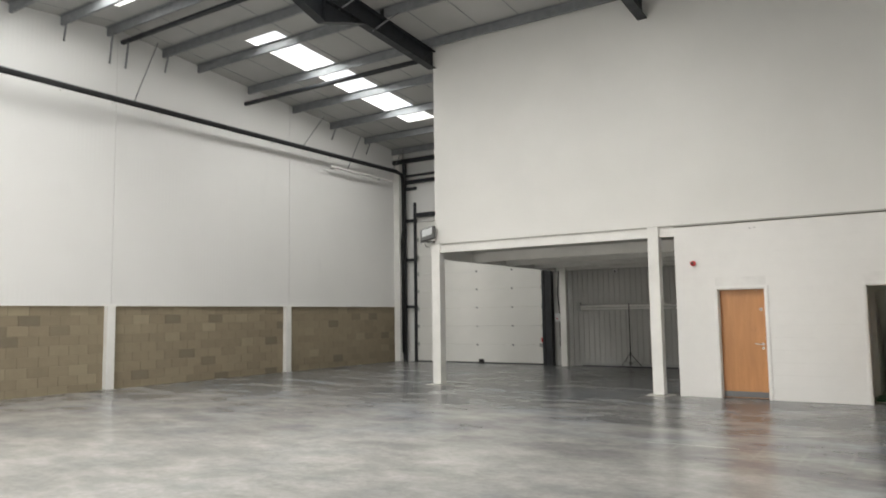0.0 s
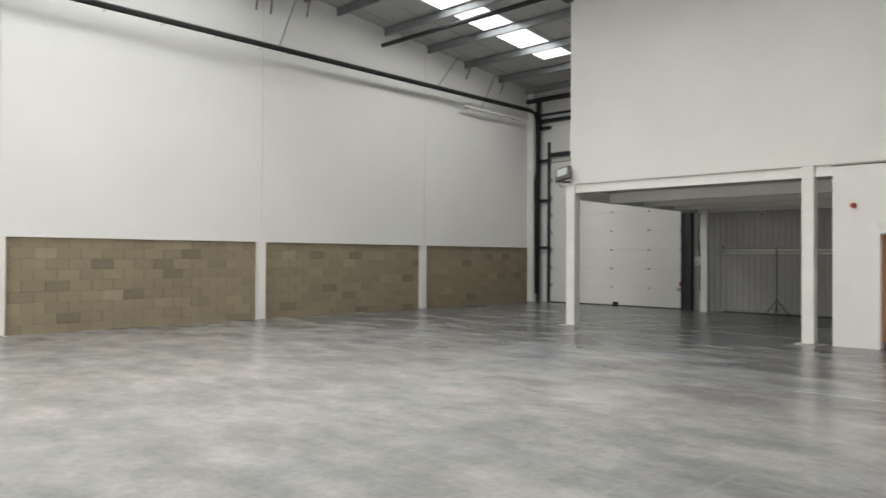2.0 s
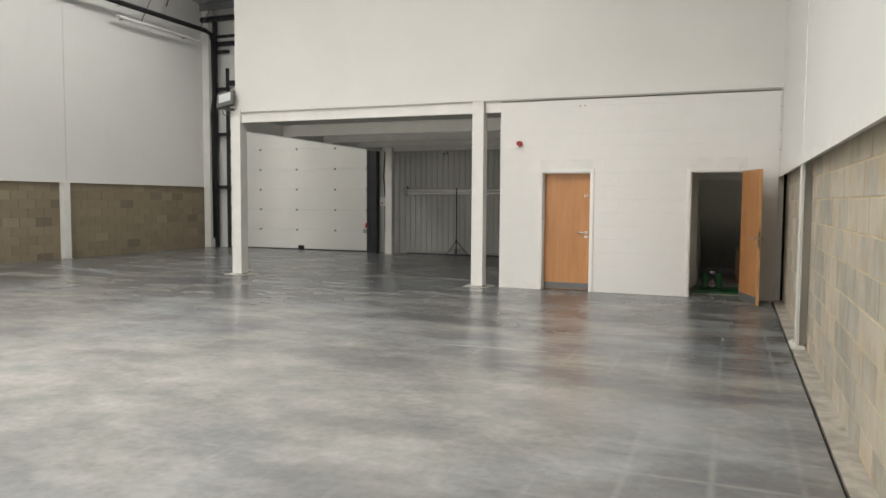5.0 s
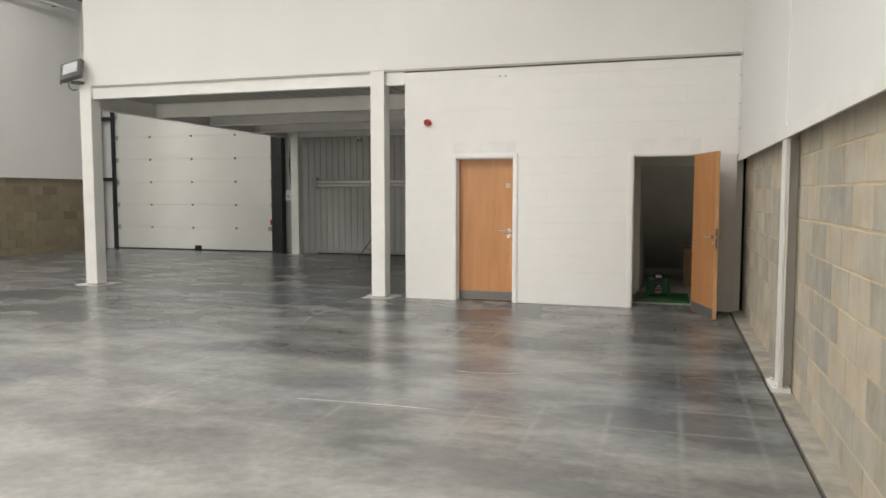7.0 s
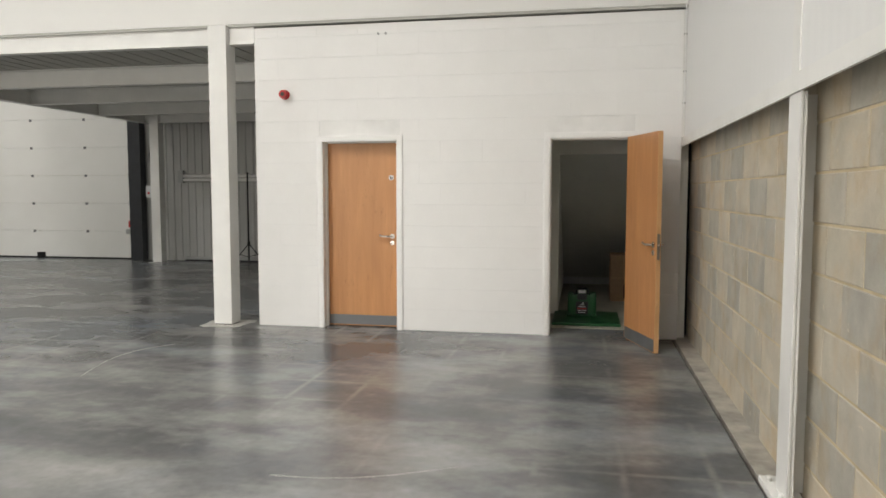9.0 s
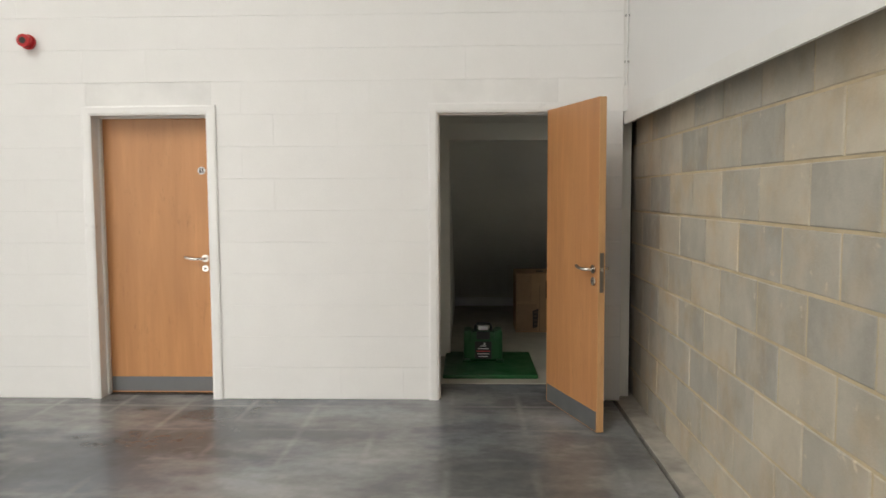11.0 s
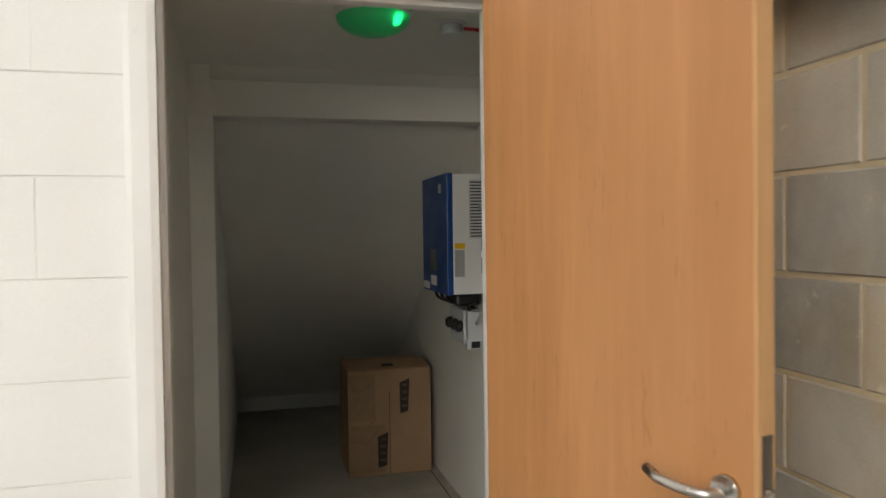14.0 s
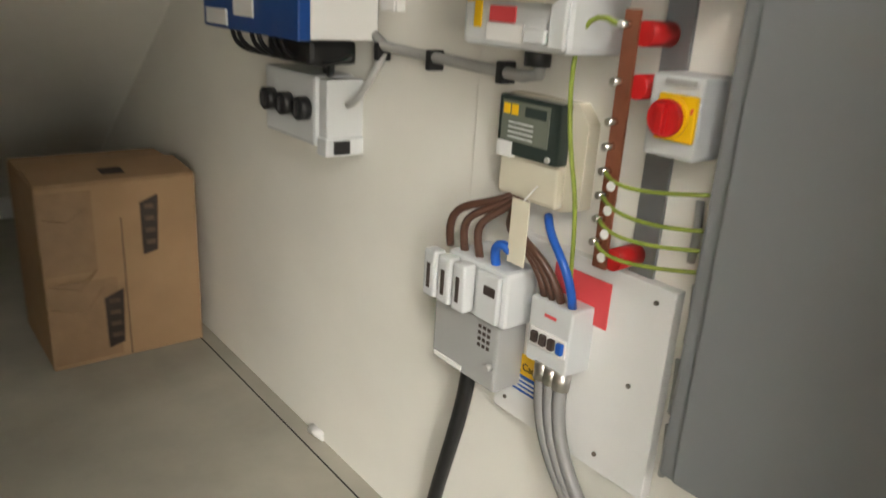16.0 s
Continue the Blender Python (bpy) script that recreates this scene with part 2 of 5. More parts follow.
M_CUP_WALL = plain("cupboard_white_emulsion", (0.86, 0.845, 0.79), 0.65, vary=0.08, grain=0.004, bump=0.15, size=0.8)
M_SOFFIT = plain("soffit_plasterboard", (0.84, 0.825, 0.77), 0.8, vary=0.08, grain=0.004, bump=0.15, size=0.8)
M_CLAD_Y = cladding_material("white_liner_panel_side", (0.8, 0.8, 0.79), "y", 0.1, 0.0012)
M_CLAD_X = cladding_material("white_liner_panel_end", (0.78, 0.78, 0.77), "x", 0.1, 0.0012)
# Grey taken darker so the colour carries the shade under the mezzanine.
M_RIB = plain("shade_toned_profiled_sheet", (0.44, 0.44, 0.425), 0.45, vary=0.08, size=1.0)
M_STEEL_WHITE = plain("white_painted_steel", (0.8, 0.795, 0.77), 0.42, vary=0.06, grain=0.01, bump=0.06)
M_TRIM = plain("white_gloss_timber", (0.82, 0.815, 0.8), 0.35, vary=0.05, grain=0.01, bump=0.05)
M_LINER = plain("roof_liner_sheet", (0.4, 0.4, 0.39), 0.5, vary=0.07, size=1.4)
M_GALV = plain("galvanised_steel", (0.26, 0.272, 0.285), 0.5, 0.45, vary=0.16, size=0.2)
M_BLACK_STEEL = plain("dark_grey_painted_steel", (0.018, 0.021, 0.026), 0.5, vary=0.25)
M_BLACK = plain("black_plastic", (0.012, 0.012, 0.013), 0.42, vary=0.2)
M_PIPE = plain("matt_black_pipe", (0.008, 0.008, 0.009), 0.75, vary=0.2)
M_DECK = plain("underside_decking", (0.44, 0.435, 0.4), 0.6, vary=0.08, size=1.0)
M_GROUT = plain("pale_grout", (0.5, 0.49, 0.455), 0.85, vary=0.3, grain=0.01, bump=0.3, size=0.12)
M_SHUTTER = plain("sectional_door_panel", (0.76, 0.76, 0.73), 0.4, vary=0.05, size=1.2)
M_PANE = rooflight_sheet()
M_OAK = wood_material("oak_veneer", (0.465, 0.212, 0.081), (0.505, 0.238, 0.094), (0.545, 0.266, 0.11))
M_OAK_EDGE = wood_material("oak_lipping", (0.5, 0.27, 0.12), (0.58, 0.33, 0.15), (0.63, 0.37, 0.18))
M_KICK = plain("grey_kick_plate", (0.16, 0.165, 0.17), 0.45, 0.3, vary=0.1)
M_CHROME = plain("brushed_steel", (0.62, 0.6, 0.57), 0.28, 1.0, vary=0.06, bump=0.03)
M_DULL = plain("dull_lock_steel", (0.2, 0.18, 0.16), 0.45, 0.8, vary=0.1)
M_RED = plain("red_plastic", (0.5, 0.012, 0.014), 0.35, vary=0.08)
M_BRASS = plain("bar_copper", (0.36, 0.13, 0.075), 0.45, 0.6, vary=0.25, size=0.06)
M_YELLOW = plain("yellow_plastic", (0.85, 0.52, 0.01), 0.4, vary=0.05)
M_LABEL = plain("white_label", (0.78, 0.78, 0.77), 0.5, vary=0.04)
M_PINK = plain("red_label", (0.75, 0.08, 0.09), 0.5, vary=0.05)
M_GREY_BOX = plain("light_grey_enclosure", (0.58, 0.6, 0.61), 0.45, vary=0.05)
M_MID_BOX = plain("mid_grey_enclosure", (0.36, 0.365, 0.36), 0.5, vary=0.05)
M_FLOOD = plain("grey_cast_housing", (0.11, 0.112, 0.11), 0.5, vary=0.1)
M_SCRATCH = plain("pale_scratched_concrete", (0.5, 0.495, 0.47), 0.8, vary=0.3, size=0.1)
M_CREAM = plain("cream_meter_case", (0.66, 0.62, 0.5), 0.45, vary=0.05)
M_CABINET = plain("grey_steel_cabinet", (0.23, 0.24, 0.252), 0.5, 0.0, vary=0.06, size=0.5)
M_BLUE = plain("blue_painted_cover", (0.006, 0.055, 0.24), 0.4, vary=0.1)
M_BLUE_WIRE = plain("blue_insulation", (0.012, 0.1, 0.45), 0.4, vary=0.08)
M_BROWN = plain("brown_insulation", (0.085, 0.04, 0.026), 0.4, vary=0.15)
M_GREEN = plain("green_plastic", (0.003, 0.075, 0.016), 0.38, vary=0.12)
M_EARTH = plain("green_yellow_insulation", (0.26, 0.33, 0.05), 0.45, vary=0.25, size=0.03)
M_CARD = plain("brown_cardboard", (0.4, 0.255, 0.14), 0.8, vary=0.1, grain=0.003, bump=0.15, size=0.2)
M_TAPE = plain("brown_parcel_tape", (0.36, 0.235, 0.14), 0.18, vary=0.1, size=0.05)
M_PRINT = plain("dark_print", (0.05, 0.035, 0.03), 0.7, vary=0.1)
M_PRINT_WORN = plain("worn_print", (0.13, 0.085, 0.055), 0.6, vary=0.3, size=0.03)
M_SCREEN = plain("dark_meter_window", (0.03, 0.045, 0.04), 0.15, vary=0.2)
M_LCD = plain("grey_lcd", (0.16, 0.18, 0.15), 0.2, vary=0.1)
M_METAL_LEAD = plain("flexible_grey_conduit", (0.3, 0.3, 0.3), 0.5, 0.3, vary=0.1)
M_GREY_PIPE = plain("grey_conduit", (0.4, 0.4, 0.39), 0.5, vary=0.1)
glow = Nodes("green_indicator")
glow.put("Base Color", (0.02, 0.5, 0.2)).put("Emission Color", (0.02, 1.0, 0.35)).put("Emission Strength", 6.0)
M_GLOW = glow.mat
M_DOME = clear_plastic("green_tinted_dome", (0.05, 0.62, 0.28), 0.35, 0.45)

# ---------------- mesh helpers ----------------


def bx(bm, x0, y0, z0, x1, y1, z1, bev=0.0):
    """An axis-aligned block, with its edges eased by bev."""
    r = bmesh.ops.create_cube(bm, size=1.0)
    vs = r["verts"]
    bmesh.ops.scale(bm, verts=vs, vec=(abs(x1 - x0), abs(y1 - y0), abs(z1 - z0)))
    bmesh.ops.translate(bm, verts=vs, vec=((x0 + x1) / 2, (y0 + y1) / 2, (z0 + z1) / 2))
    if bev:
        es = list({e for v in vs for e in v.link_edges})
        bmesh.ops.bevel(bm, geom=es, offset=bev, segments=2, affect="EDGES", profile=0.6)
    return bm


def tube(bm, pts, r, n=8, cap=True):
    """A round rod or cable through the points."""
    pts = [Vector(p) for p in pts]
    rings = []
    side = None
    for i, p in enumerate(pts):
        d = (pts[min(i + 1, len(pts) - 1)] - pts[max(i - 1, 0)]).normalized()
        ref = side if side is not None else (Vector((0, 0, 1)) if abs(d.z) < 0.9 else Vector((1, 0, 0)))
        u = (ref - d * ref.dot(d)).normalized()
        side = u
        w = d.cross(u)
        rings.append([bm.verts.new(p + r * (math.cos(2 * math.pi * k / n) * u + math.sin(2 * math.pi * k / n) * w)) for k in range(n)])
    for a, b in zip(rings, rings[1:]):
        for k in range(n):
            f = bm.faces.new((a[k], a[(k + 1) % n], b[(k + 1) % n], b[k]))
            f.smooth = True
    if cap:
        bm.faces.new(rings[0][::-1])
        bm.faces.new(rings[-1])
    return bm


def arc(a, b, bulge, n=10):
    """Points from a to b that bow out by the vector bulge."""
    a, b, g = Vector(a), Vector(b), Vector(bulge)
    return [a.lerp(b, k / n) + g * math.sin(math.pi * k / n) for k in range(n + 1)]


def bezier(a, b, c, d, n=14):
    a, b, c, d = (Vector(p) for p in (a, b, c, d))
    return [a * (1 - t) ** 3 + b * 3 * t * (1 - t) ** 2 + c * 3 * t * t * (1 - t) + d * t ** 3 for t in (k / n for k in range(n + 1))]


def prism(bm, outline, axis, a, b):
    """An outline of 2D points drawn out from a to b along an axis."""
    def place(p, h):
        return {"x": (h, p[0], p[1]), "y": (p[0], h, p[1]), "z": (p[0], p[1], h)}[axis]
    lo = [bm.verts.new(place(p, a)) for p in outline]
    hi = [bm.verts.new(place(p, b)) for p in outline]
    bm.faces.new(lo)
    bm.faces.new(hi[::-1])
    for k in range(len(lo)):
        bm.faces.new((lo[k], hi[k], hi[(k + 1) % len(lo)], lo[(k + 1) % len(lo)]))
    bmesh.ops.recalc_face_normals(bm, faces=bm.faces[:])
    return bm


def isection(bm, axis, a, b, cu, z0, depth, width, flange=0.014, web=0.01):
    """A rolled I-section along an axis: centre across, underside, depth and width."""
    w, g = width / 2, web / 2
    o = [(-w, 0), (w, 0), (w, flange), (g, flange), (g, depth - flange), (w, depth - flange), (w, depth), (-w, depth),
         (-w, depth - flange), (-g, depth - flange), (-g, flange), (-w, flange)]
    return prism(bm, [(cu + p, z0 + q) for p, q in o], axis, a, b)


def hcolumn(bm, cx, cy, z0, z1, depth, width, flange=0.012, web=0.009):
    """An upright H-section whose flanges face along x."""
    d, w, g = depth / 2, width / 2, web / 2
    o = [(-d, -w), (-d + flange, -w), (-d + flange, -g), (d - flange, -g), (d - flange, -w), (d, -w), (d, w), (d - flange, w),
         (d - flange, g), (-d + flange, g), (-d + flange, w), (-d, w)]
    return prism(bm, [(cx + p, cy + q) for p, q in o], "z", z0, z1)


ORIGIN = {}
TOPS = []        # top-level things in the order they are built


def mesh_of(name, bm, mat):
    me = bpy.data.meshes.new(name)
    bm.to_mesh(me)
    bm.free()
    me.materials.append(mat)
    return me


def thing(name, label, category, at, group="", kind=""):
    """An Empty at the base of a thing, which parents its parts."""
    ob = new(name)
    ob.empty_display_size = 0.1
    ob.location = at
    ORIGIN[ob.name] = Vector(at)
    TOPS.append(ob)
    return tagged(ob, label, category, group, kind)


def part(name, bm, mat, parent, label=""):
    """One mesh under a thing or a part; bm is in world places."""
    base = ORIGIN.get(parent.name, Vector((0, 0, 0)))
    bmesh.ops.translate(bm, verts=bm.verts[:], vec=-base)
    ob = new(name, mesh_of(name, bm, mat))
    ob.parent = parent
    ORIGIN[ob.name] = base
    return tagged(ob, label) if label else ob


def solo(name, bm, mat, label="", category="", group="", kind="structure"):
    """A top-level mesh with its origin at the world's."""
    ob = new(name, mesh_of(name, bm, mat))
    ORIGIN[ob.name] = Vector((0, 0, 0))
    TOPS.append(ob)
    return tagged(ob, label, category, group, kind)


def B(*a, **k):
    return bx(bmesh.new(), *a, **k)


def T(*a, **k):
    return tube(bmesh.new(), *a, **k)

# ---------------- structure ----------------
XL, XR = X_LEFT, X_RIGHT
SILL = 1.93
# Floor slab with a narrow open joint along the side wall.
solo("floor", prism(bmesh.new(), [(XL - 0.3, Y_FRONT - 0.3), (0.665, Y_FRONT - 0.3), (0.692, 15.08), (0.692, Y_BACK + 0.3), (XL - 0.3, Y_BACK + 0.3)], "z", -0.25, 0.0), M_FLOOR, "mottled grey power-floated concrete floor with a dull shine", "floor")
RIGHT = []      # pieces of the side wall, which stands half a degree off square
RIGHT.append(solo("floor_edge", B(0.716, Y_FRONT - 0.3, -0.25, XR + 0.02, 15.26, -0.006), M_EDGE, "rough pale concrete strip between slab and block wall", "floor"))
solo("floor_joint", B(0.55, Y_FRONT - 0.3, -0.3, 0.76, 15.26, -0.05), M_DARK_GAP, "dark open joint along the slab edge", "floor joint")
solo("floor_cupboard", B(-0.6, 15.4, -0.02, 0.67, 19.35, 0.004), M_FLOOR2, "pale dusty concrete cupboard floor", "floor")

# Side wall: blocks below, lined panels above.
# Dark filler strip stands in for the shadow in the corner gap.
RIGHT.append(solo("wall_right_return", B(XR - 0.1, 15.262, -0.2, XR + 0.14, 15.3, SILL + 0.05), M_DARK_GAP, "dark filler painted as shade in the gap where the block wall stops", "wall gap"))
wall_right = solo("wall_right", B(XR + 0.0045, Y_FRONT, -0.2, XR + 0.14, 15.26, SILL + 0.05), M_MORTAR, "bare grey-tan block wall with pale mortar", "wall")
bm = bmesh.new()
for y0, y1 in ((Y_FRONT, 5.49), (5.495, 11.13), (11.135, 15.3)):
    bx(bm, 0.76, y0, SILL + 0.02, 0.9, y1, 9.0)
RIGHT.append(solo("wall_right_cladding", bm, M_CLAD_Y, "white lined wall panels above the block wall", "wall panel"))
bm = bmesh.new()
prism(bm, [(0.738, SILL - 0.032), (0.753, SILL - 0.032), (0.753, SILL + 0.045), (0.87, SILL + 0.045), (0.87, SILL + 0.055), (0.738, SILL + 0.055)], "y", Y_FRONT, 15.0)
RIGHT.append(solo("trim_right_sill", bm, M_STEEL_WHITE, "white pressed-steel drip trim over the block wall", "trim"))
for y in (5.49, 11.13):
    RIGHT.append(solo("trim_panel_joint", B(0.752, y - 0.06, SILL + 0.05, 0.762, y + 0.06, 9.0, bev=0.003), M_STEEL_WHITE, "white cover strip over a wall panel joint", "trim"))

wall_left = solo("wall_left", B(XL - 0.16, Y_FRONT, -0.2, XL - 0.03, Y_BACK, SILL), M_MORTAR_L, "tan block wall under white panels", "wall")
bm = bmesh.new()
for y0, y1 in ((Y_FRONT, 4.965), (4.975, 10.715), (10.725, 16.365), (16.375, Y_BACK)):
    bx(bm, XL - 0.2, y0, SILL, XL + 0.02, y1, 9.0)
solo("wall_left_cladding", bm, M_CLAD_Y, "tall white lined wall panels with fine ribs", "wall panel")
solo("trim_left_sill", B(XL - 0.03, Y_FRONT, SILL - 0.03, XL + 0.035, Y_BACK, SILL + 0.004, bev=0.004), M_STEEL_WHITE, "white drip trim over the tan block wall", "trim")

# Wall behind the start, plain but for the added fill opening.
bm = bmesh.new()
for x0, x1, z0, z1 in ((XL - 0.2, FILL_OPENING[0], -0.2, 9.0), (FILL_OPENING[1], XR + 0.2, -0.2, 9.0), (FILL_OPENING[0], FILL_OPENING[1], -0.2, FILL_OPENING[2]), (FILL_OPENING[0], FILL_OPENING[1], FILL_OPENING[3], 9.0)):
    bx(bm, x0, Y_FRONT - 0.2, z0, x1, Y_FRONT, z1)
solo("wall_front", bm, M_CLAD_X, "white lined end wall with an added opening for fill light", "wall")

# Far wall, round the sectional door.
DX0, DX1, DZ = -14.71, -9.77, 4.9
solo("wall_back_left", B(XL - 0.2, Y_BACK, -0.2, DX0, Y_BACK + 0.2, 9.0), M_CLAD_X, "white lined wall beside the goods door", "wall")
solo("wall_back_over", B(DX0, Y_BACK, DZ, DX1, Y_BACK + 0.2, 9.0), M_CLAD_X, "white lined wall over the goods door", "wall")


def profiled(x0, x1, y, z0, z1, pitch=0.166, depth=0.016):
    """Profiled sheet with trapezoid ribs."""
    bm = bmesh.new()
    xs = []
    x = x0
    while x < x1:
        for dx, dd in ((0, 0), (pitch * 0.66, 0), (pitch * 0.74, -depth), (pitch * 0.92, -depth)):
            xs.append((min(x + dx, x1), y + dd))
        x += pitch
    xs.append((x1, y))
    out = xs + [(x1, y + 0.1), (x0, y + 0.1)]
    clean = [p for k, p in enumerate(out) if k == 0 or (Vector(p) - Vector(out[k - 1])).length > 1e-5]
    lo = [bm.verts.new((*p, z0)) for p in clean]
    hi = [bm.verts.new((*p, z1)) for p in clean]
    for k in range(len(lo)):
        bm.faces.new((lo[k], lo[(k + 1) % len(lo)], hi[(k + 1) % len(lo)], hi[k]))
    bmesh.ops.recalc_face_normals(bm, faces=bm.faces[:])
    return bm


solo("wall_back_right", profiled(DX1, XR, Y_BACK + 0.0, 0.0, 9.0), M_RIB, "profiled steel wall under the mezzanine, its grey deepened for shade", "wall")

# Roof: lined sheets either side of the strips, then purlins and frames.
bm = bmesh.new()


def roof_slab(x0, x1, y0, y1):
    t = 0.12
    o = [(y0, roof_z(y0)), (y1, roof_z(y1)), (y1, roof_z(y1) + t), (y0, roof_z(y0) + t)]
    prism(bm, o, "x", x0, x1)


for lo, hi in ((Y_FRONT - 0.2, RIDGE_Y), (RIDGE_Y, Y_BACK + 0.2)):
    strips = sorted(s for s in ROOFLIGHTS if lo <= s[2] < hi)
    x = XL - 0.2
    for s in strips:
        roof_slab(x, s[0], lo, hi)
        roof_slab(s[0], s[1], lo, s[2])
        roof_slab(s[0], s[1], s[3], hi)
        x = s[1]
    roof_slab(x, XR + 0.2, lo, hi)
solo("ceiling", bm, M_LINER, "pale grey lined roof sheets with translucent strips", "ceiling")
# Windows 4 to 6 are the added, unseen strips.
for n, (x0, x1, y0, y1, share) in enumerate(ROOFLIGHTS):
    bm = bmesh.new()
    prism(bm, [(y0, roof_z(y0) + 0.03), (y1, roof_z(y1) + 0.03), (y1, roof_z(y1) + 0.036), (y0, roof_z(y0) + 0.036)], "x", x0 + 0.002, x1 - 0.002)
    ob = solo("window_%d" % (n + 1), bm, M_PANE, "translucent white rooflight strip in bright daylight, three of them added unseen", "rooflight")
    ob.visible_shadow = False
# Sheet joints on the lining.
bm = bmesh.new()
for k in range(16):
    x = XL + 0.5 + k * 1.02
    for y0, y1 in ((Y_FRONT, RIDGE_Y), (RIDGE_Y, Y_BACK)):
        if any(s[0] - 0.05 < x < s[1] + 0.05 and y0 <= s[2] < y1 for s in ROOFLIGHTS):
            continue
        prism(bm, [(y0, roof_z(y0) - 0.006), (y1, roof_z(y1) - 0.006), (y1, roof_z(y1) + 0.01), (y0, roof_z(y0) + 0.01)], "x", x - 0.008, x + 0.008)
solo("trim_roof_joints", bm, M_GALV, "dark joints between roof lining sheets", "trim")

PURLINS = [0.5, 2.1, 3.7, 5.3, 6.82, 8.23, 9.33, 10.43, 11.93, 13.0, 14.72, 16.47, 18.15, 19.88, 21.4]
for y in PURLINS:
    zt = roof_z(y) - 0.008
    h, w, s = 0.2, 0.065, 0.004
    o = [(y - w, zt), (y + s, zt), (y + s, zt - h + s), (y + w, zt - h + s), (y + w, zt - h + 0.02), (y + w - s, zt - h + 0.02),
         (y + w - s, zt - h), (y, zt - h), (y, zt - s), (y - w, zt - s)]
    ob = solo("purlin", prism(bmesh.new(), o, "x", XL + 0.02, XR - 0.1), M_GALV, "galvanised steel roof purlin", "purlin", "roof purlins")

APEX_Y = 11.1
for fx in (-9.2, -4.1):
    frame_ob = thing("roof_frame", "dark painted steel roof frame with an apex haunch", "roof frame", (fx, APEX_Y, 7.3), "roof frames", "structure")
    for sgn, end, nm in ((1, 14.94, "rafter"), (-1, Y_FRONT, "rafter")):
        bm = bmesh.new()
        d, zt = 0.42, 8.2
        for flip in ((-0.1, 0.1, -d, -d + 0.016), (-0.1, 0.1, -0.016, 0.0), (-0.006, 0.006, -d + 0.016, -0.016)):
            xa, xb, za, zb = flip
            zy = lambda y: zt - SLOPE * abs(y - APEX_Y)
            prism(bm, [(APEX_Y, zt + za), (end, zy(end) + za), (end, zy(end) + zb), (APEX_Y, zt + zb)], "x", fx + xa, fx + xb)
        part(nm, bm, M_BLACK_STEEL, frame_ob)
    bm = bmesh.new()
    prism(bm, [(9.8, 7.70), (11.1, 7.30), (12.4, 7.70), (12.4, 7.72), (11.1, 7.83), (9.8, 7.72)], "x", fx - 0.006, fx + 0.006)
    for a, b in (((9.8, 7.70), (11.1, 7.30)), ((11.1, 7.30), (12.4, 7.70))):
        prism(bm, [a, b, (b[0], b[1] + 0.016), (a[0], a[1] + 0.016)], "x", fx - 0.1, fx + 0.1)
    bx(bm, fx - 0.1, 11.085, 7.3, fx + 0.1, 11.115, 8.26)
    part("haunch", bm, M_BLACK_STEEL, frame_ob)
    for y in (10.43, 11.93, 13.0):
        zp = roof_z(y)
        part("fly_brace", T([(fx + 0.02, y - 0.35, zp - 0.62), (fx + 0.45, y, zp - 0.2)], 0.018, 6), M_GALV, frame_ob)
        part("cleat", B(fx - 0.05, y - 0.005, zp - 0.25, fx + 0.05, y + 0.005, zp - 0.02), M_BLACK_STEEL, frame_ob)

# Dark tie tubes from the frames to the end wall.
for y, z in ((14.65, 7.6), (10.84, 8.2), (21.5, 7.05)):
    solo("roof_tie", T([(XL + 0.02, y, z), (-9.1, y, z)], 0.06 if y < 20 else 0.09, 10), M_BLACK_STEEL, "dark painted steel roof tie tube", "roof tie", "roof ties")

# Purlin stays down to the end wall.
for y, drop in ((9.33, 0.36), (10.43, 0.66), (10.84, 0.68), (11.93, 0.38), (18.15, 0.34), (19.88, 0.36)):
    z = roof_z(y) - 0.19
    solo("purlin_stay", T([(XL + 0.3, y - 0.02, z), (XL + 0.03, y + 0.08, z - drop)], 0.022, 6), M_GALV, "galvanised stay from purlin to wall", "purlin stay", "purlin stays")

# ---------------- mezzanine ----------------
MY, UY = 14.97, 14.935     # faces of lower and upper wall
MX = -9.18
solo("wall_mezzanine", B(MX, UY, 3.245, XR, UY + 0.12, 8.6), M_WALL, "tall smooth white mezzanine wall", "wall")
solo("wall_mezzanine_side", B(MX, UY + 0.12, 3.245, MX + 0.12, Y_BACK, 8.6), M_WALL, "white side wall of the mezzanine", "wall")
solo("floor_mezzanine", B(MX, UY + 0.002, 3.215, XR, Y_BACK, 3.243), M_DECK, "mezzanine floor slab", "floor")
bm = bmesh.new()
for k in range(24):
    x = MX + 0.1 + k * 0.235
    if x + 0.22 < -3.66:
        prism(bm, [(x + 0.02, 3.205), (x, 3.125), (x + 0.212, 3.125), (x + 0.192, 3.205)], "y", MY + 0.09, Y_BACK - 0.05)
bx(bm, MX + 0.01, MY + 0.15, 3.203, -3.66, Y_BACK, 3.214)
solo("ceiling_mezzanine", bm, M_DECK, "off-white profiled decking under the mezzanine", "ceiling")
for y in (16.5, 18.2, 19.9):
    solo("floor_beam", isection(bmesh.new(), "x", MX + 0.08, -3.67, y, 2.885, 0.238, 0.13), M_STEEL_WHITE, "white steel floor beam under decking", "beam", "floor beams")
bm = B(MX + 0.05, 14.966, 3.052, -3.665, 14.976, 3.235)
bx(bm, MX + 0.05, 14.955, 3.035, -3.665, 15.06, 3.0515)
bx(bm, MX + 0.05, 14.9655, 3.2355, -3.665, 15.06, 3.2435)
solo("edge_beam_front", bm, M_STEEL_WHITE, "white steel channel edging the mezzanine", "beam")
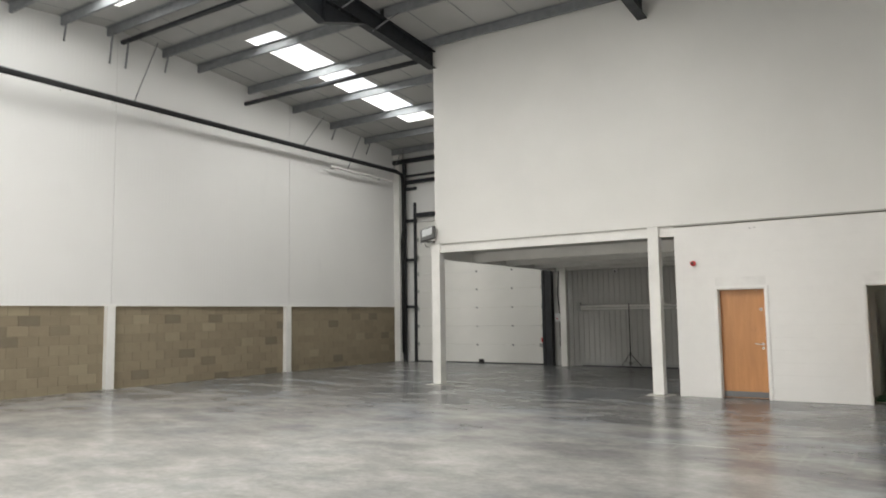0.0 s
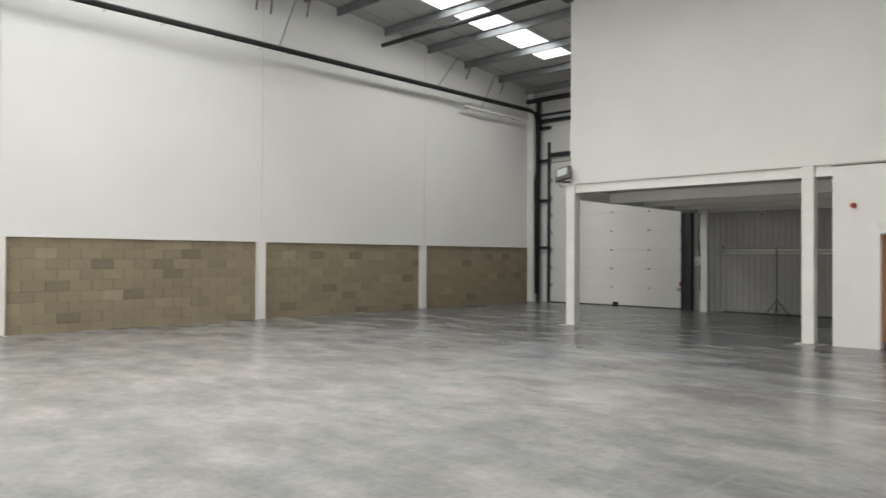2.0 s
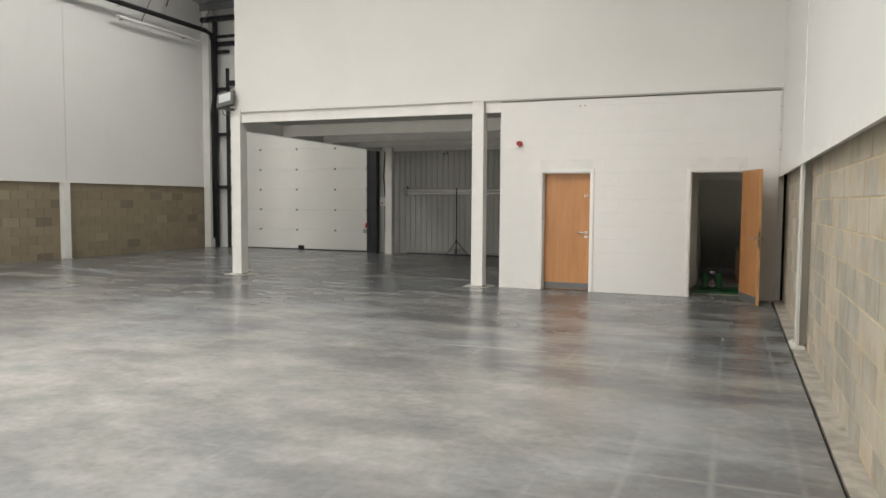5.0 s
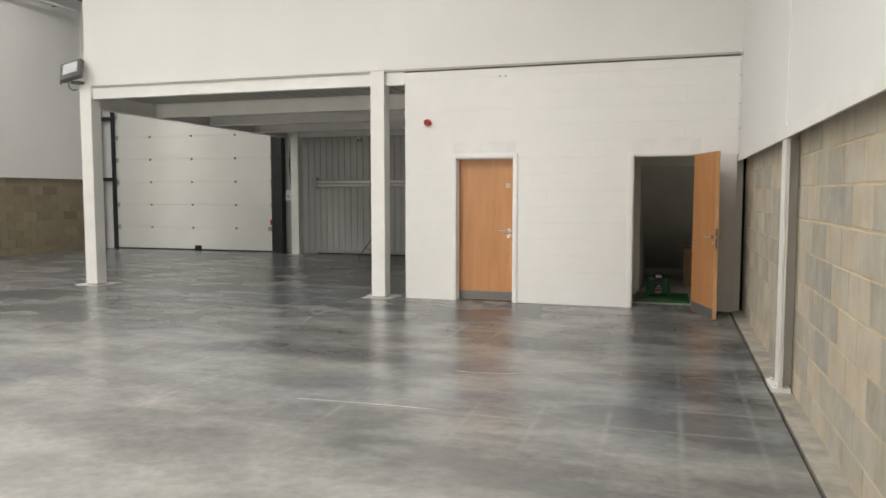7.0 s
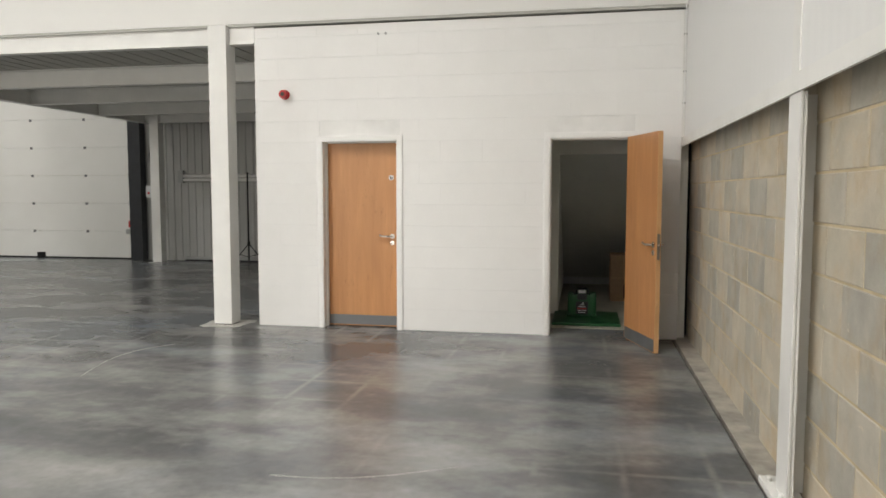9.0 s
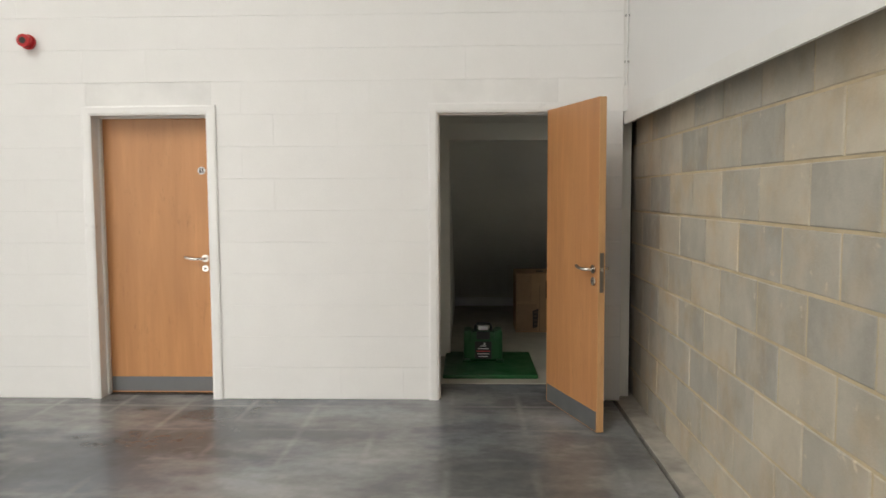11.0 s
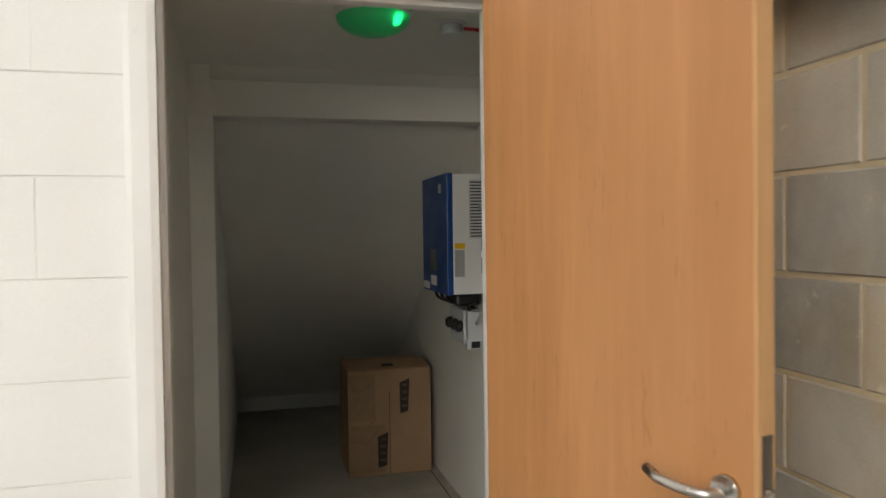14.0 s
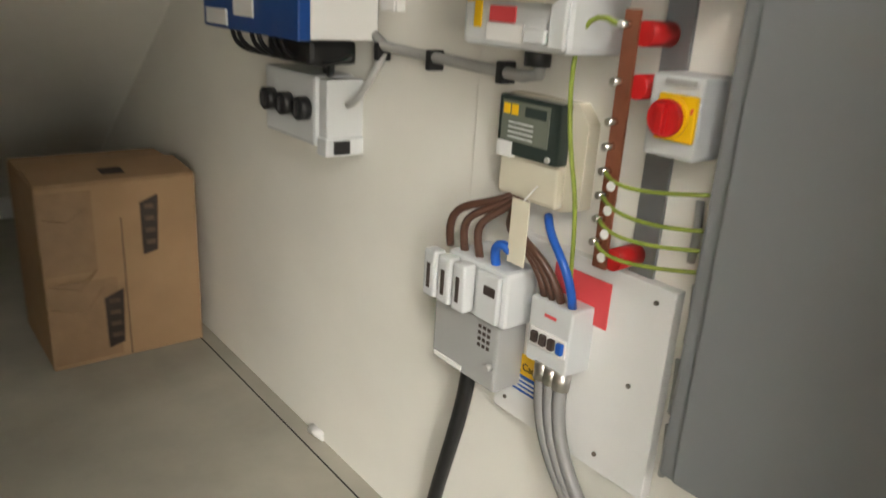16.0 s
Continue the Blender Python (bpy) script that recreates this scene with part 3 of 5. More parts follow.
solo("edge_beam_side", isection(bmesh.new(), "y", 15.13, 21.5, MX + 0.07, 2.885, 0.238, 0.14), M_STEEL_WHITE, "white steel side beam of the mezzanine", "beam")
solo("edge_beam_back", isection(bmesh.new(), "x", MX + 0.06, -3.67, 21.4, 2.885, 0.238, 0.14), M_STEEL_WHITE, "white steel beam at the far wall", "beam")


def column(cx, cy, z1, size, group, label, pad=0.2):
    """A boxed steel column in a patch of pale grout."""
    c = thing("steel_column", label, "column", (cx, cy, 0), group, "structure")
    s = size / 2
    part("shaft", B(cx - s, cy - s, 0.012, cx + s, cy + s, z1, bev=0.006), M_STEEL_WHITE, c)
    part("foot_gap", B(cx - s + 0.012, cy - s + 0.012, 0.0, cx + s - 0.012, cy + s - 0.012, 0.0125), M_DARK_GAP, c)
    rough = random.Random(round(cx * 31 + cy * 7))
    o = []
    for k in range(18):
        a = 2 * math.pi * k / 18
        r = pad * rough.uniform(0.92, 1.2) / max(abs(math.cos(a)), abs(math.sin(a)), 0.8)
        o.append((cx + r * math.cos(a), cy + r * math.sin(a)))
    part("grout_pad", prism(bmesh.new(), o, "z", -0.01, 0.003), M_GROUT, c, "pale rough grout round the foot")
    return c


column(-9.165, 15.02, 3.3, 0.22, "mezzanine columns", "white square steel column set in pale grout", 0.26)
column(-4.056, 14.995, 3.232, 0.21, "mezzanine columns", "white square steel column set in pale grout", 0.24)
column(-8.86, 21.4, 3.05, 0.2, "mezzanine columns", "white square steel column near the goods door", 0.18)

# Lower room: left return wall; the blocks of the face come at the end of the file.
solo("wall_room_side", B(-3.66, MY + 0.11, 0.0, -3.55, Y_BACK, 3.2), M_WHITE_JOINT, "white painted block wall beside the goods bay", "wall")
D1 = (-2.912, -2.1)      # closed door opening
D2 = (-0.515, 0.272)       # cupboard door opening
HEAD = 1.99
bm = bmesh.new()
for x0, x1, z0, z1 in ((-3.66, D1[0] - 0.03, 0, 3.2), (D1[1] + 0.03, D2[0] - 0.03, 0, 3.2), (D2[1] + 0.03, 0.742, 0, 3.2), (D1[0] - 0.03, D1[1] + 0.03, HEAD + 0.03, 3.2), (D2[0] - 0.03, D2[1] + 0.03, HEAD + 0.03, 3.2)):
    bx(bm, x0, MY + 0.0035, z0, x1, MY + 0.11, z1)
solo("trim_corner", B(0.743, MY - 0.002, SILL + 0.057, 0.79, MY + 0.11, 3.2), M_WALL, "white filler strip in the wall corner", "trim")
wall_room = solo("wall_room_face", bm, M_WHITE_JOINT, "white painted block wall with two doorways", "wall")


def architrave(door, x0, x1, y, top):
    """Moulded casing: two uprights and a head with a stepped section."""
    for nm, xa, xb in (("jamb_casing", x0 - 0.062, x0 + 0.004), ("jamb_casing", x1 - 0.004, x1 + 0.062)):
        inner = xb if xa < x0 - 0.01 else xa
        outer = xa if xa < x0 - 0.01 else xb
        o = [(outer, y + 0.002), (inner, y + 0.002), (inner, y - 0.012), (inner + (outer - inner) * 0.25, y - 0.018), (inner + (outer - inner) * 0.8, y - 0.02), (outer, y - 0.016)]
        part(nm, prism(bmesh.new(), o, "z", 0.0, top + 0.062), M_TRIM, door)
    o = [(y + 0.002, top + 0.062), (y + 0.002, top - 0.004), (y - 0.0125, top - 0.004), (y - 0.0185, top + 0.014), (y - 0.0205, top + 0.05), (y - 0.0165, top + 0.062)]
    part("head_casing", prism(bmesh.new(), o, "x", x0 - 0.06, x1 + 0.06), M_TRIM, door)


def lining(door, x0, x1, y0, y1, top, stop_y):
    part("jamb", B(x0 - 0.03, y0, 0, x0, y1, top, bev=0.002), M_TRIM, door)
    part("jamb", B(x1, y0, 0, x1 + 0.03, y1, top, bev=0.002), M_TRIM, door)
    part("head", B(x0 - 0.03, y0, top, x1 + 0.03, y1, top + 0.03, bev=0.002), M_TRIM, door)
    part("stop", B(x0, stop_y, 0, x0 + 0.014, stop_y + 0.04, top, bev=0.002), M_TRIM, door)
    part("stop", B(x1 - 0.014, stop_y, 0, x1, stop_y + 0.04, top, bev=0.002), M_TRIM, door)
    part("stop", B(x0 + 0.014, stop_y, top - 0.014, x1 - 0.014, stop_y + 0.04, top, bev=0.002), M_TRIM, door)


def lever(parent, w, u, v, n, turn=1):
    """A round-bar lever, its rose, and a key escutcheon. w: place on the face; u: along; v: up; n: out."""
    w, u, v, n = (Vector(a) for a in (w, u, v, n))
    def disc(c, r, h):
        bm = bmesh.new()
        tube(bm, [c, c + n * h * 0.7, c + n * h], r, 20)
        return bm
    h = part("handle", disc(w, 0.026, 0.009), M_CHROME, parent, "brushed steel lever handle")
    pts = [w + n * 0.008, w + n * 0.035, w + n * 0.05 + u * 0.006, w + n * 0.056 + u * 0.02, w + n * 0.056 + u * 0.06, w + n * 0.055 + u * 0.1 + v * 0.003, w + n * 0.05 + u * 0.13 + v * 0.012]
    part("lever", T(pts, 0.0095, 10), M_CHROME, h)
    part("escutcheon", disc(w - v * 0.072, 0.024, 0.008), M_CHROME, h)
    part("key_slot", disc(w - v * 0.072 + n * 0.0075, 0.008, 0.003), M_DULL, h)


# Closed door.
door_1 = thing("door_1", "closed oak-veneer door in a white frame with grey kick plate", "door", (-2.57, MY, 0), kind="structure")
architrave(door_1, *D1, MY, HEAD)
lining(door_1, *D1, MY + 0.001, MY + 0.15, HEAD, MY + 0.09)
leaf = part("leaf", B(D1[0] + 0.003, MY + 0.133, 0.008, D1[1] - 0.003, MY + 0.175, HEAD - 0.004, bev=0.002), M_OAK, door_1, "oak-veneer door leaf")
part("kick_plate", B(D1[0] + 0.016, MY + 0.130, 0.02, D1[1] - 0.016, MY + 0.1335, 0.125), M_KICK, leaf, "grey metal kick plate")
part("threshold", B(D1[0], MY + 0.1, 0.0, D1[1], MY + 0.16, 0.006), M_BLACK, door_1)
lever(leaf, (D1[1] - 0.085, MY + 0.133, 0.985), (-1, 0, 0), (0, 0, 1), (0, -1, 0))
sx = D1[1] - 0.095
sign = part("sign", T([(sx, MY + 0.1335, 1.61), (sx, MY + 0.131, 1.61), (sx, MY + 0.13, 1.61)], 0.028, 24), M_LABEL, leaf, "small round white door sign")
for dx in (-0.014, 0.004):
    part("sign_bar", B(sx + dx, MY + 0.1285, 1.592, sx + dx + 0.01, MY + 0.1303, 1.628), M_PRINT, sign)

# Open cupboard door: hinged on its right jamb and swung out past square.
door_2 = thing("door_2", "open oak-veneer cupboard door in a white frame", "door", (-0.11, MY, 0), kind="structure")
architrave(door_2, *D2, MY, HEAD)
lining(door_2, *D2, MY + 0.001, MY + 0.112, HEAD, MY + 0.05)
part("strike_plate", B(D2[0] - 0.0005, MY + 0.006, 0.9, D2[0] + 0.002, MY + 0.03, 1.06), M_DULL, door_2)
hinge, edge = Vector((0.232, 14.955, 0)), Vector((0.459, 14.248, 0))
along = (edge - hinge).normalized()
W2 = (edge - hinge).length
thick = Vector((along.y, -along.x, 0))      # towards the side wall
if thick.x < 0:
    thick = -thick


def leaf_box(u0, u1, d0, d1, z0, z1, bev=0.0):
    bm = bx(bmesh.new(), u0, d0, z0, u1, d1, z1, bev=bev)
    m = Matrix(((along.x, thick.x, 0, hinge.x), (along.y, thick.y, 0, hinge.y), (0, 0, 1, 0), (0, 0, 0, 1)))
    bmesh.ops.transform(bm, matrix=m, verts=bm.verts[:])
    bmesh.ops.recalc_face_normals(bm, faces=bm.faces[:])
    return bm


leaf2 = part("leaf", leaf_box(0.004, W2 - 0.008, 0, 0.044, 0.008, HEAD + 0.004, 0.001), M_OAK, door_2, "oak-veneer door leaf standing open")
part("lipping", leaf_box(W2 - 0.008, W2, 0.0005, 0.0435, 0.008, HEAD + 0.004, 0.001), M_OAK_EDGE, leaf2)
part("kick_plate", leaf_box(0.02, W2 - 0.012, -0.003, 0.0, 0.015, 0.13), M_KICK, leaf2, "grey metal kick plate")
part("kick_plate", leaf_box(0.02, W2 - 0.012, 0.044, 0.047, 0.015, 0.13), M_KICK, leaf2, "grey metal kick plate")
part("lock_plate", leaf_box(W2 - 0.001, W2 + 0.0025, 0.009, 0.034, 0.85, 1.085), M_DULL, leaf2, "dull steel lock plate")
part("latch", leaf_box(W2, W2 + 0.011, 0.013, 0.027, 0.975, 1.0, 0.002), M_CHROME, leaf2)
lever(leaf2, hinge + along * (W2 - 0.058) + Vector((0, 0, 0.985)), -along, (0, 0, 1), -thick)
lever(leaf2, hinge + along * (W2 - 0.058) + thick * 0.044 + Vector((0, 0, 0.985)), -along, (0, 0, 1), thick)
for z in (0.25, 1.0, 1.75):
    part("hinge", T([(D2[1] + 0.004, MY - 0.022, z - 0.05), (D2[1] + 0.004, MY - 0.022, z + 0.05)], 0.007, 10), M_CHROME, door_2)

# ---------------- cupboard shell ----------------
CX0, CX1, CYB = -0.56, 0.76 - 0.035, 19.33
solo("wall_cupboard_left", B(-0.72, MY + 0.113, 0, CX0, 16.345, 2.4), M_CUP_WALL, "white cupboard side wall", "wall")
solo("wall_cupboard_left_inner", B(-0.72, 16.345, 0, -0.475, CYB + 0.1, 2.4), M_CUP_WALL, "white wall under the stair", "wall")
solo("cupboard_post", B(-0.575, 16.34, 0, -0.465, 16.47, 1.9, bev=0.004), M_CUP_WALL, "white boxed post in the cupboard", "post", kind="structure")
solo("wall_cupboard_right", B(CX1, MY + 0.111, 0, CX1 + 0.1, CYB + 0.1, 2.4), M_CUP_WALL, "white cupboard wall carrying the electrical gear", "wall")
solo("wall_cupboard_back", B(CX0, CYB, 0, CX1, CYB + 0.1, 0.6), M_CUP_WALL, "low white wall under the stair foot", "wall")
solo("floor_cupboard_edge", B(0.677, 15.08, -0.02, CX1, CYB, 0.003), M_FLOOR2, "pale rough strip at the foot of the wall", "floor")
solo("floor_cupboard_joint", B(0.67, 15.08, -0.02, 0.677, CYB, 0.0015), M_DARK_GAP, "dark joint at the foot of the wall", "floor joint")
solo("baseboard_back", B(-0.475, CYB - 0.03, 0.004, 0.67, CYB, 0.11, bev=0.004), M_TRIM, "white skirting board under the stair", "skirting")
solo("ceiling_cupboard", B(CX0 - 0.1, MY + 0.11, 2.105, CX1 + 0.1, 16.4, 2.2), M_SOFFIT, "grey-white cupboard ceiling", "ceiling")
solo("cupboard_beam", B(CX0, 16.35, 1.9, CX1, 16.47, 2.05, bev=0.004), M_CUP_WALL, "boxed white beam across the cupboard", "beam", kind="structure")
solo("cupboard_bulkhead", B(CX0, 16.365, 2.052, CX1, 16.47, 2.2), M_SOFFIT, "plasterboard bulkhead over the boxed beam", "bulkhead", kind="structure")
solo("ceiling_stair_soffit", prism(bmesh.new(), [(16.46, 2.02), (CYB, 0.11), (CYB + 0.1, 0.2), (16.46, 2.18)], "x", CX0, CX1), M_SOFFIT, "sloping plasterboard soffit under the stair", "ceiling")

# ---------------- goods door ----------------
gd = thing("sectional_door", "closed white sectional overhead goods door with bolt heads", "goods door", ((DX0 + DX1) / 2, Y_BACK, 0), kind="structure")
rows = [0.03, 0.61, 1.22, 1.83, 2.44, 3.05, 3.66, 4.27, 4.88]
for z0, z1 in zip(rows, rows[1:]):
    part("panel", B(DX0 + 0.01, Y_BACK + 0.03, z0 + 0.002, DX1 - 0.01, Y_BACK + 0.07, z1 - 0.002, bev=0.003), M_SHUTTER, gd)
for z in rows[1:-1]:
    for x in (-13.56, -12.25, -10.92):
        part("hinge", B(x - 0.03, Y_BACK + 0.018, z - 0.035, x + 0.03, Y_BACK + 0.03, z + 0.02, bev=0.004), M_KICK, gd)
    for x in (DX0 + 0.06, DX1 - 0.06):
        part("roller_bracket", B(x - 0.05, Y_BACK + 0.0, z - 0.07, x + 0.05, Y_BACK + 0.03, z + 0.05, bev=0.004), M_MID_BOX, gd)
part("bottom_seal", B(DX0 + 0.01, Y_BACK + 0.03, 0.0, DX1 - 0.01, Y_BACK + 0.07, 0.03), M_BLACK, gd)
part("lift_handle", B(-12.2, Y_BACK + 0.0, 0.03, -12.0, Y_BACK + 0.03, 0.13, bev=0.008), M_BLACK, gd)
for x in (DX0, DX1):
    s = -1 if x == DX0 else 1
    part("track", B(x - 0.04, Y_BACK - 0.08, 0, x + 0.04, Y_BACK, 5.6, bev=0.003), M_BLACK_STEEL, gd)
part("lock_box", B(DX1 - 0.2, Y_BACK + 0.0, 0.55, DX1 - 0.08, Y_BACK + 0.03, 0.66, bev=0.004), M_MID_BOX, gd, "grey door lock")
part("lock_tag", B(DX1 - 0.13, Y_BACK - 0.004, 0.7, DX1 - 0.07, Y_BACK + 0.03, 0.84, bev=0.004), M_RED, gd, "red lock tag")

# Dark steel jambs and rails round the goods door.
jm = thing("door_steelwork", "dark steel posts and rails framing the goods door", "steelwork", (-15.0, Y_BACK, 0), kind="structure")
part("post", B(-15.14, 21.70, 0, -15.02, 21.78, 7.2, bev=0.004), M_BLACK_STEEL, jm)
part("post", B(-9.63, 21.66, 0, -9.42, 21.86, 5.6, bev=0.004), M_BLACK_STEEL, jm)
for z in (1.9, 3.55, 4.95, 6.1):
    part("rail", B(-15.3, 21.74, z - 0.05, -14.6, 21.84, z + 0.05, bev=0.004), M_BLACK_STEEL, jm)
part("lintel_rail", B(-14.6, 21.74, 5.05, -9.3, 21.86, 5.2, bev=0.004), M_BLACK_STEEL, jm)
part("lintel_rail", B(-15.3, 21.7, 6.28, -9.3, 21.86, 6.4, bev=0.004), M_BLACK_STEEL, jm)
part("conduit", T([(-9.15, 21.7, 0.6), (-9.15, 21.7, 1.6), (-9.2, 21.68, 2.2), (-9.15, 21.7, 3.0)], 0.02, 8), M_BLACK, jm)
part("control_box", B(-9.27, 21.6, 1.35, -9.12, 21.75, 1.6, bev=0.006), M_GREY_BOX, jm, "grey door control box with a red button")
part("control_button", B(-9.22, 21.59, 1.42, -9.18, 21.602, 1.46), M_RED, jm)

# Left wall columns, pipe and stays.
for y in (-0.2, 4.97, 10.68, 16.28):
    column(XL + 0.02, y, SILL - 0.03, 0.2, "wall columns", "white steel column against the tan block wall", 0.15)
column(XL + 0.14, 21.62, 7.6, 0.24, "wall columns", "tall white steel corner column", 0.16)
for y in (5.555, 11.12):
    c = thing("steel_column", "white steel wall column with a bolted foot", "column", (0.80, y, 0), "side wall columns", "structure")
    part("shaft", B(0.745, y - 0.125, 0.03, 0.757, y + 0.065, SILL - 0.034, bev=0.002), M_STEEL_WHITE, c)
    part("return", B(0.7595, y - 0.118, 0.03, 0.776, y + 0.058, SILL - 0.034, bev=0.002), M_STEEL_WHITE, c)
    part("web", B(0.7765, y + 0.02, 0.03, 0.87, y + 0.05, SILL - 0.034), M_STEEL_WHITE, c)
    part("base_plate", B(0.7, y - 0.1, -0.006, 0.84, y + 0.22, 0.032, bev=0.006), M_STEEL_WHITE, c)
    for dy in (-0.07, 0.15):
        part("bolt", T([(0.735, y + dy, 0.03), (0.735, y + dy, 0.055)], 0.013, 6), M_STEEL_WHITE, c)
    RIGHT.append(c)

PZ, PX = 6.65, XL + 0.42
pipe = thing("wall_pipe", "long dark pipe clipped along the white wall", "pipe", (PX, 10.0, PZ), kind="structure")
part("run", T([(PX, Y_FRONT, PZ), (PX, 21.2, PZ - 0.02), (PX + 0.02, 21.4, PZ - 0.08), (PX + 0.04, 21.46, PZ - 0.3), (PX + 0.05, 21.48, 4.6), (PX - 0.02, 21.48, 4.2), (PX + 0.0, 21.48, 3.6), (PX + 0.02, 21.48, 0.3)], 0.06, 12), M_PIPE, pipe)
part("conduit", T([(PX, Y_FRONT, PZ + 0.072), (PX, 21.2, PZ + 0.052)], 0.014, 8), M_GALV, pipe, "galvanised conduit")
for k in range(17):
    y = 0.6 + k * 1.25
    part("clip", B(PX - 0.4, y - 0.012, PZ - 0.012, PX + 0.02, y + 0.012, PZ + 0.012, bev=0.003), M_STEEL_WHITE, pipe)
for y0, y1, zt in ((10.91, 11.38, 8.22), (16.52, 17.22, 7.7), (20.95, 21.3, 7.45)):
    part("hanger_rod", T([(PX, y0, PZ + 0.03), (PX + 0.2, y1, zt)], 0.013, 6), M_GALV, pipe)
bat = thing("batten_light", "slim white batten fitting below the pipe", "batten light", (XL + 0.3, 19.4, 6.3), kind="structure")
part("body", B(XL + 0.22, 17.9, 6.29, XL + 0.34, 21.1, 6.35, bev=0.008), M_STEEL_WHITE, bat)
part("hanger", T([(XL + 0.28, 18.7, 6.345), (XL + 0.42, 19.2, 7.5)], 0.012, 6), M_GALV, bat)
for y in (18.2, 20.6):
    part("bracket", B(XL + 0.02, y - 0.02, 6.31, XL + 0.24, y + 0.02, 6.33), M_GALV, bat)
tray = thing("cable_tray", "dark cable tray above the goods door", "cable tray", (-12, 21.6, 6.3), kind="structure")
part("tray", B(-14.9, 21.55, 6.5, -9.3, 21.7, 6.56, bev=0.004), M_BLACK_STEEL, tray)


# ---------------- hall: small things ----------------
fl = thing("floodlight", "grey floodlight tilted down on top of a white column", "floodlight", (-9.25, 14.8, 3.3))
FM = Matrix.Translation((-9.27, 14.76, 3.47)) @ Matrix.Rotation(radians(-22), 4, "X") @ Matrix.Rotation(radians(0), 4, "Z") @ Matrix.Rotation(radians(-14), 4, "Y")


def turned(bm, m):
    bmesh.ops.transform(bm, matrix=m, verts=bm.verts[:])
    return bm


body = part("body", turned(B(-0.19, -0.03, -0.16, 0.19, 0.05, 0.16, bev=0.012), FM), M_FLOOD, fl)
part("bezel", turned(B(-0.185, -0.042, -0.155, 0.185, -0.03, 0.155, bev=0.006), FM), M_FLOOD, body)
# Opaque pale plate: the glass's reflection of the roof is in its colour.
part("glass", turned(B(-0.135, -0.045, -0.07, 0.135, -0.041, 0.12), FM), M_GREY_BOX, body, "lamp glass with its bright reflection put in as pale colour")
for s in (-1, 1):
    part("bracket", turned(B(s * 0.195 - 0.005, -0.015, -0.2, s * 0.195 + 0.005, 0.015, 0.03), FM), M_FLOOD, fl)
part("mount", B(-9.33, 14.78, 3.27, -9.17, 14.93, 3.31, bev=0.004), M_FLOOD, fl)
part("cable", T(bezier((-9.36, 14.8, 3.35), (-9.42, 14.8, 3.2), (-9.38, 14.85, 3.15), (-9.33, 14.93, 3.2)), 0.009, 6), M_FLOOD, fl)

al = thing("alarm_sounder", "red round alarm sounder on the white wall", "alarm", (-3.32, MY, 2.42))
part("base", T([(-3.32, MY, 2.49), (-3.32, MY - 0.025, 2.49)], 0.05, 20), M_RED, al)
part("horn", T([(-3.32, MY - 0.025, 2.49), (-3.32, MY - 0.06, 2.49), (-3.32, MY - 0.08, 2.49)], 0.042, 20), M_RED, al)
part("grille", T([(-3.32, MY - 0.08, 2.49), (-3.32, MY - 0.086, 2.49)], 0.022, 16), M_PRINT, al)

cb = thing("wall_cable", "thin white cable hanging down the wall corner", "cable", (0.745, 14.92, 2.15))
part("cable", T(bezier((0.752, 14.92, 3.24), (0.745, 14.9, 2.9), (0.76, 14.91, 2.5), (0.738, 14.9, 2.15)), 0.006, 6), M_LABEL, cb)
for z in (2.95, 2.6, 2.3):
    part("clip", B(0.735, 14.905, z, 0.765, 14.925, z + 0.012), M_GREY_PIPE, cb)
for x in (-2.29, -2.21):
    ob = thing("wall_fixing", "small white fixing on the painted wall", "fixing", (x, MY, 3.09), "wall fixings")
    part("head", T([(x, MY, 3.09), (x, MY - 0.012, 3.09)], 0.013, 10), M_GREY_PIPE, ob)

rail = thing("conduit_run", "pair of pale conduits along the profiled wall", "conduit", (-6.2, 21.8, 1.75), kind="structure")
for z in (1.80, 1.72):
    part("conduit", T([(-8.55, 21.80, z), (-3.68, 21.80, z)], 0.036, 8), M_STEEL_WHITE, rail)
part("end_bracket", B(-8.62, 21.76, 1.66, -8.5, 21.86, 1.92, bev=0.004), M_MID_BOX, rail)
part("foot_trim", B(-8.5, 21.82, 0.0, -3.68, 21.87, 0.09, bev=0.004), M_MID_BOX, rail)
part("foot_gap", B(-8.5, 21.78, 0.0, -3.68, 21.82, 0.03), M_BLACK, rail)

tp = thing("lamp_tripod", "thin black tripod stand by the profiled wall", "tripod", (-6.84, 21.35, 0))
part("pole", T([(-6.84, 21.35, 0.08), (-6.84, 21.35, 1.0), (-6.84, 21.35, 1.86)], 0.016, 8), M_BLACK, tp)
for k in range(3):
    a = radians(90 + 120 * k + 25)
    part("leg", T([(-6.84, 21.35, 0.42), (-6.84 + 0.38 * math.cos(a), 21.35 + 0.38 * math.sin(a), 0.012)], 0.011, 6), M_BLACK, tp)
    part("strut", T([(-6.84, 21.35, 0.15), (-6.84 + 0.2 * math.cos(a), 21.35 + 0.2 * math.sin(a), 0.21)], 0.007, 6), M_BLACK, tp)
part("collar", T([(-6.84, 21.35, 0.38), (-6.84, 21.35, 0.46)], 0.028, 10), M_BLACK, tp)

det = thing("wall_sensor", "small pale sensor high on the profiled wall", "sensor", (-7.36, 21.8, 2.78))
part("body", B(-7.42, 21.74, 2.79, -7.30, 21.87, 2.88, bev=0.015), M_LABEL, det)
part("lens", T([(-7.36, 21.74, 2.82), (-7.36, 21.72, 2.81)], 0.03, 12), M_SCREEN, det)

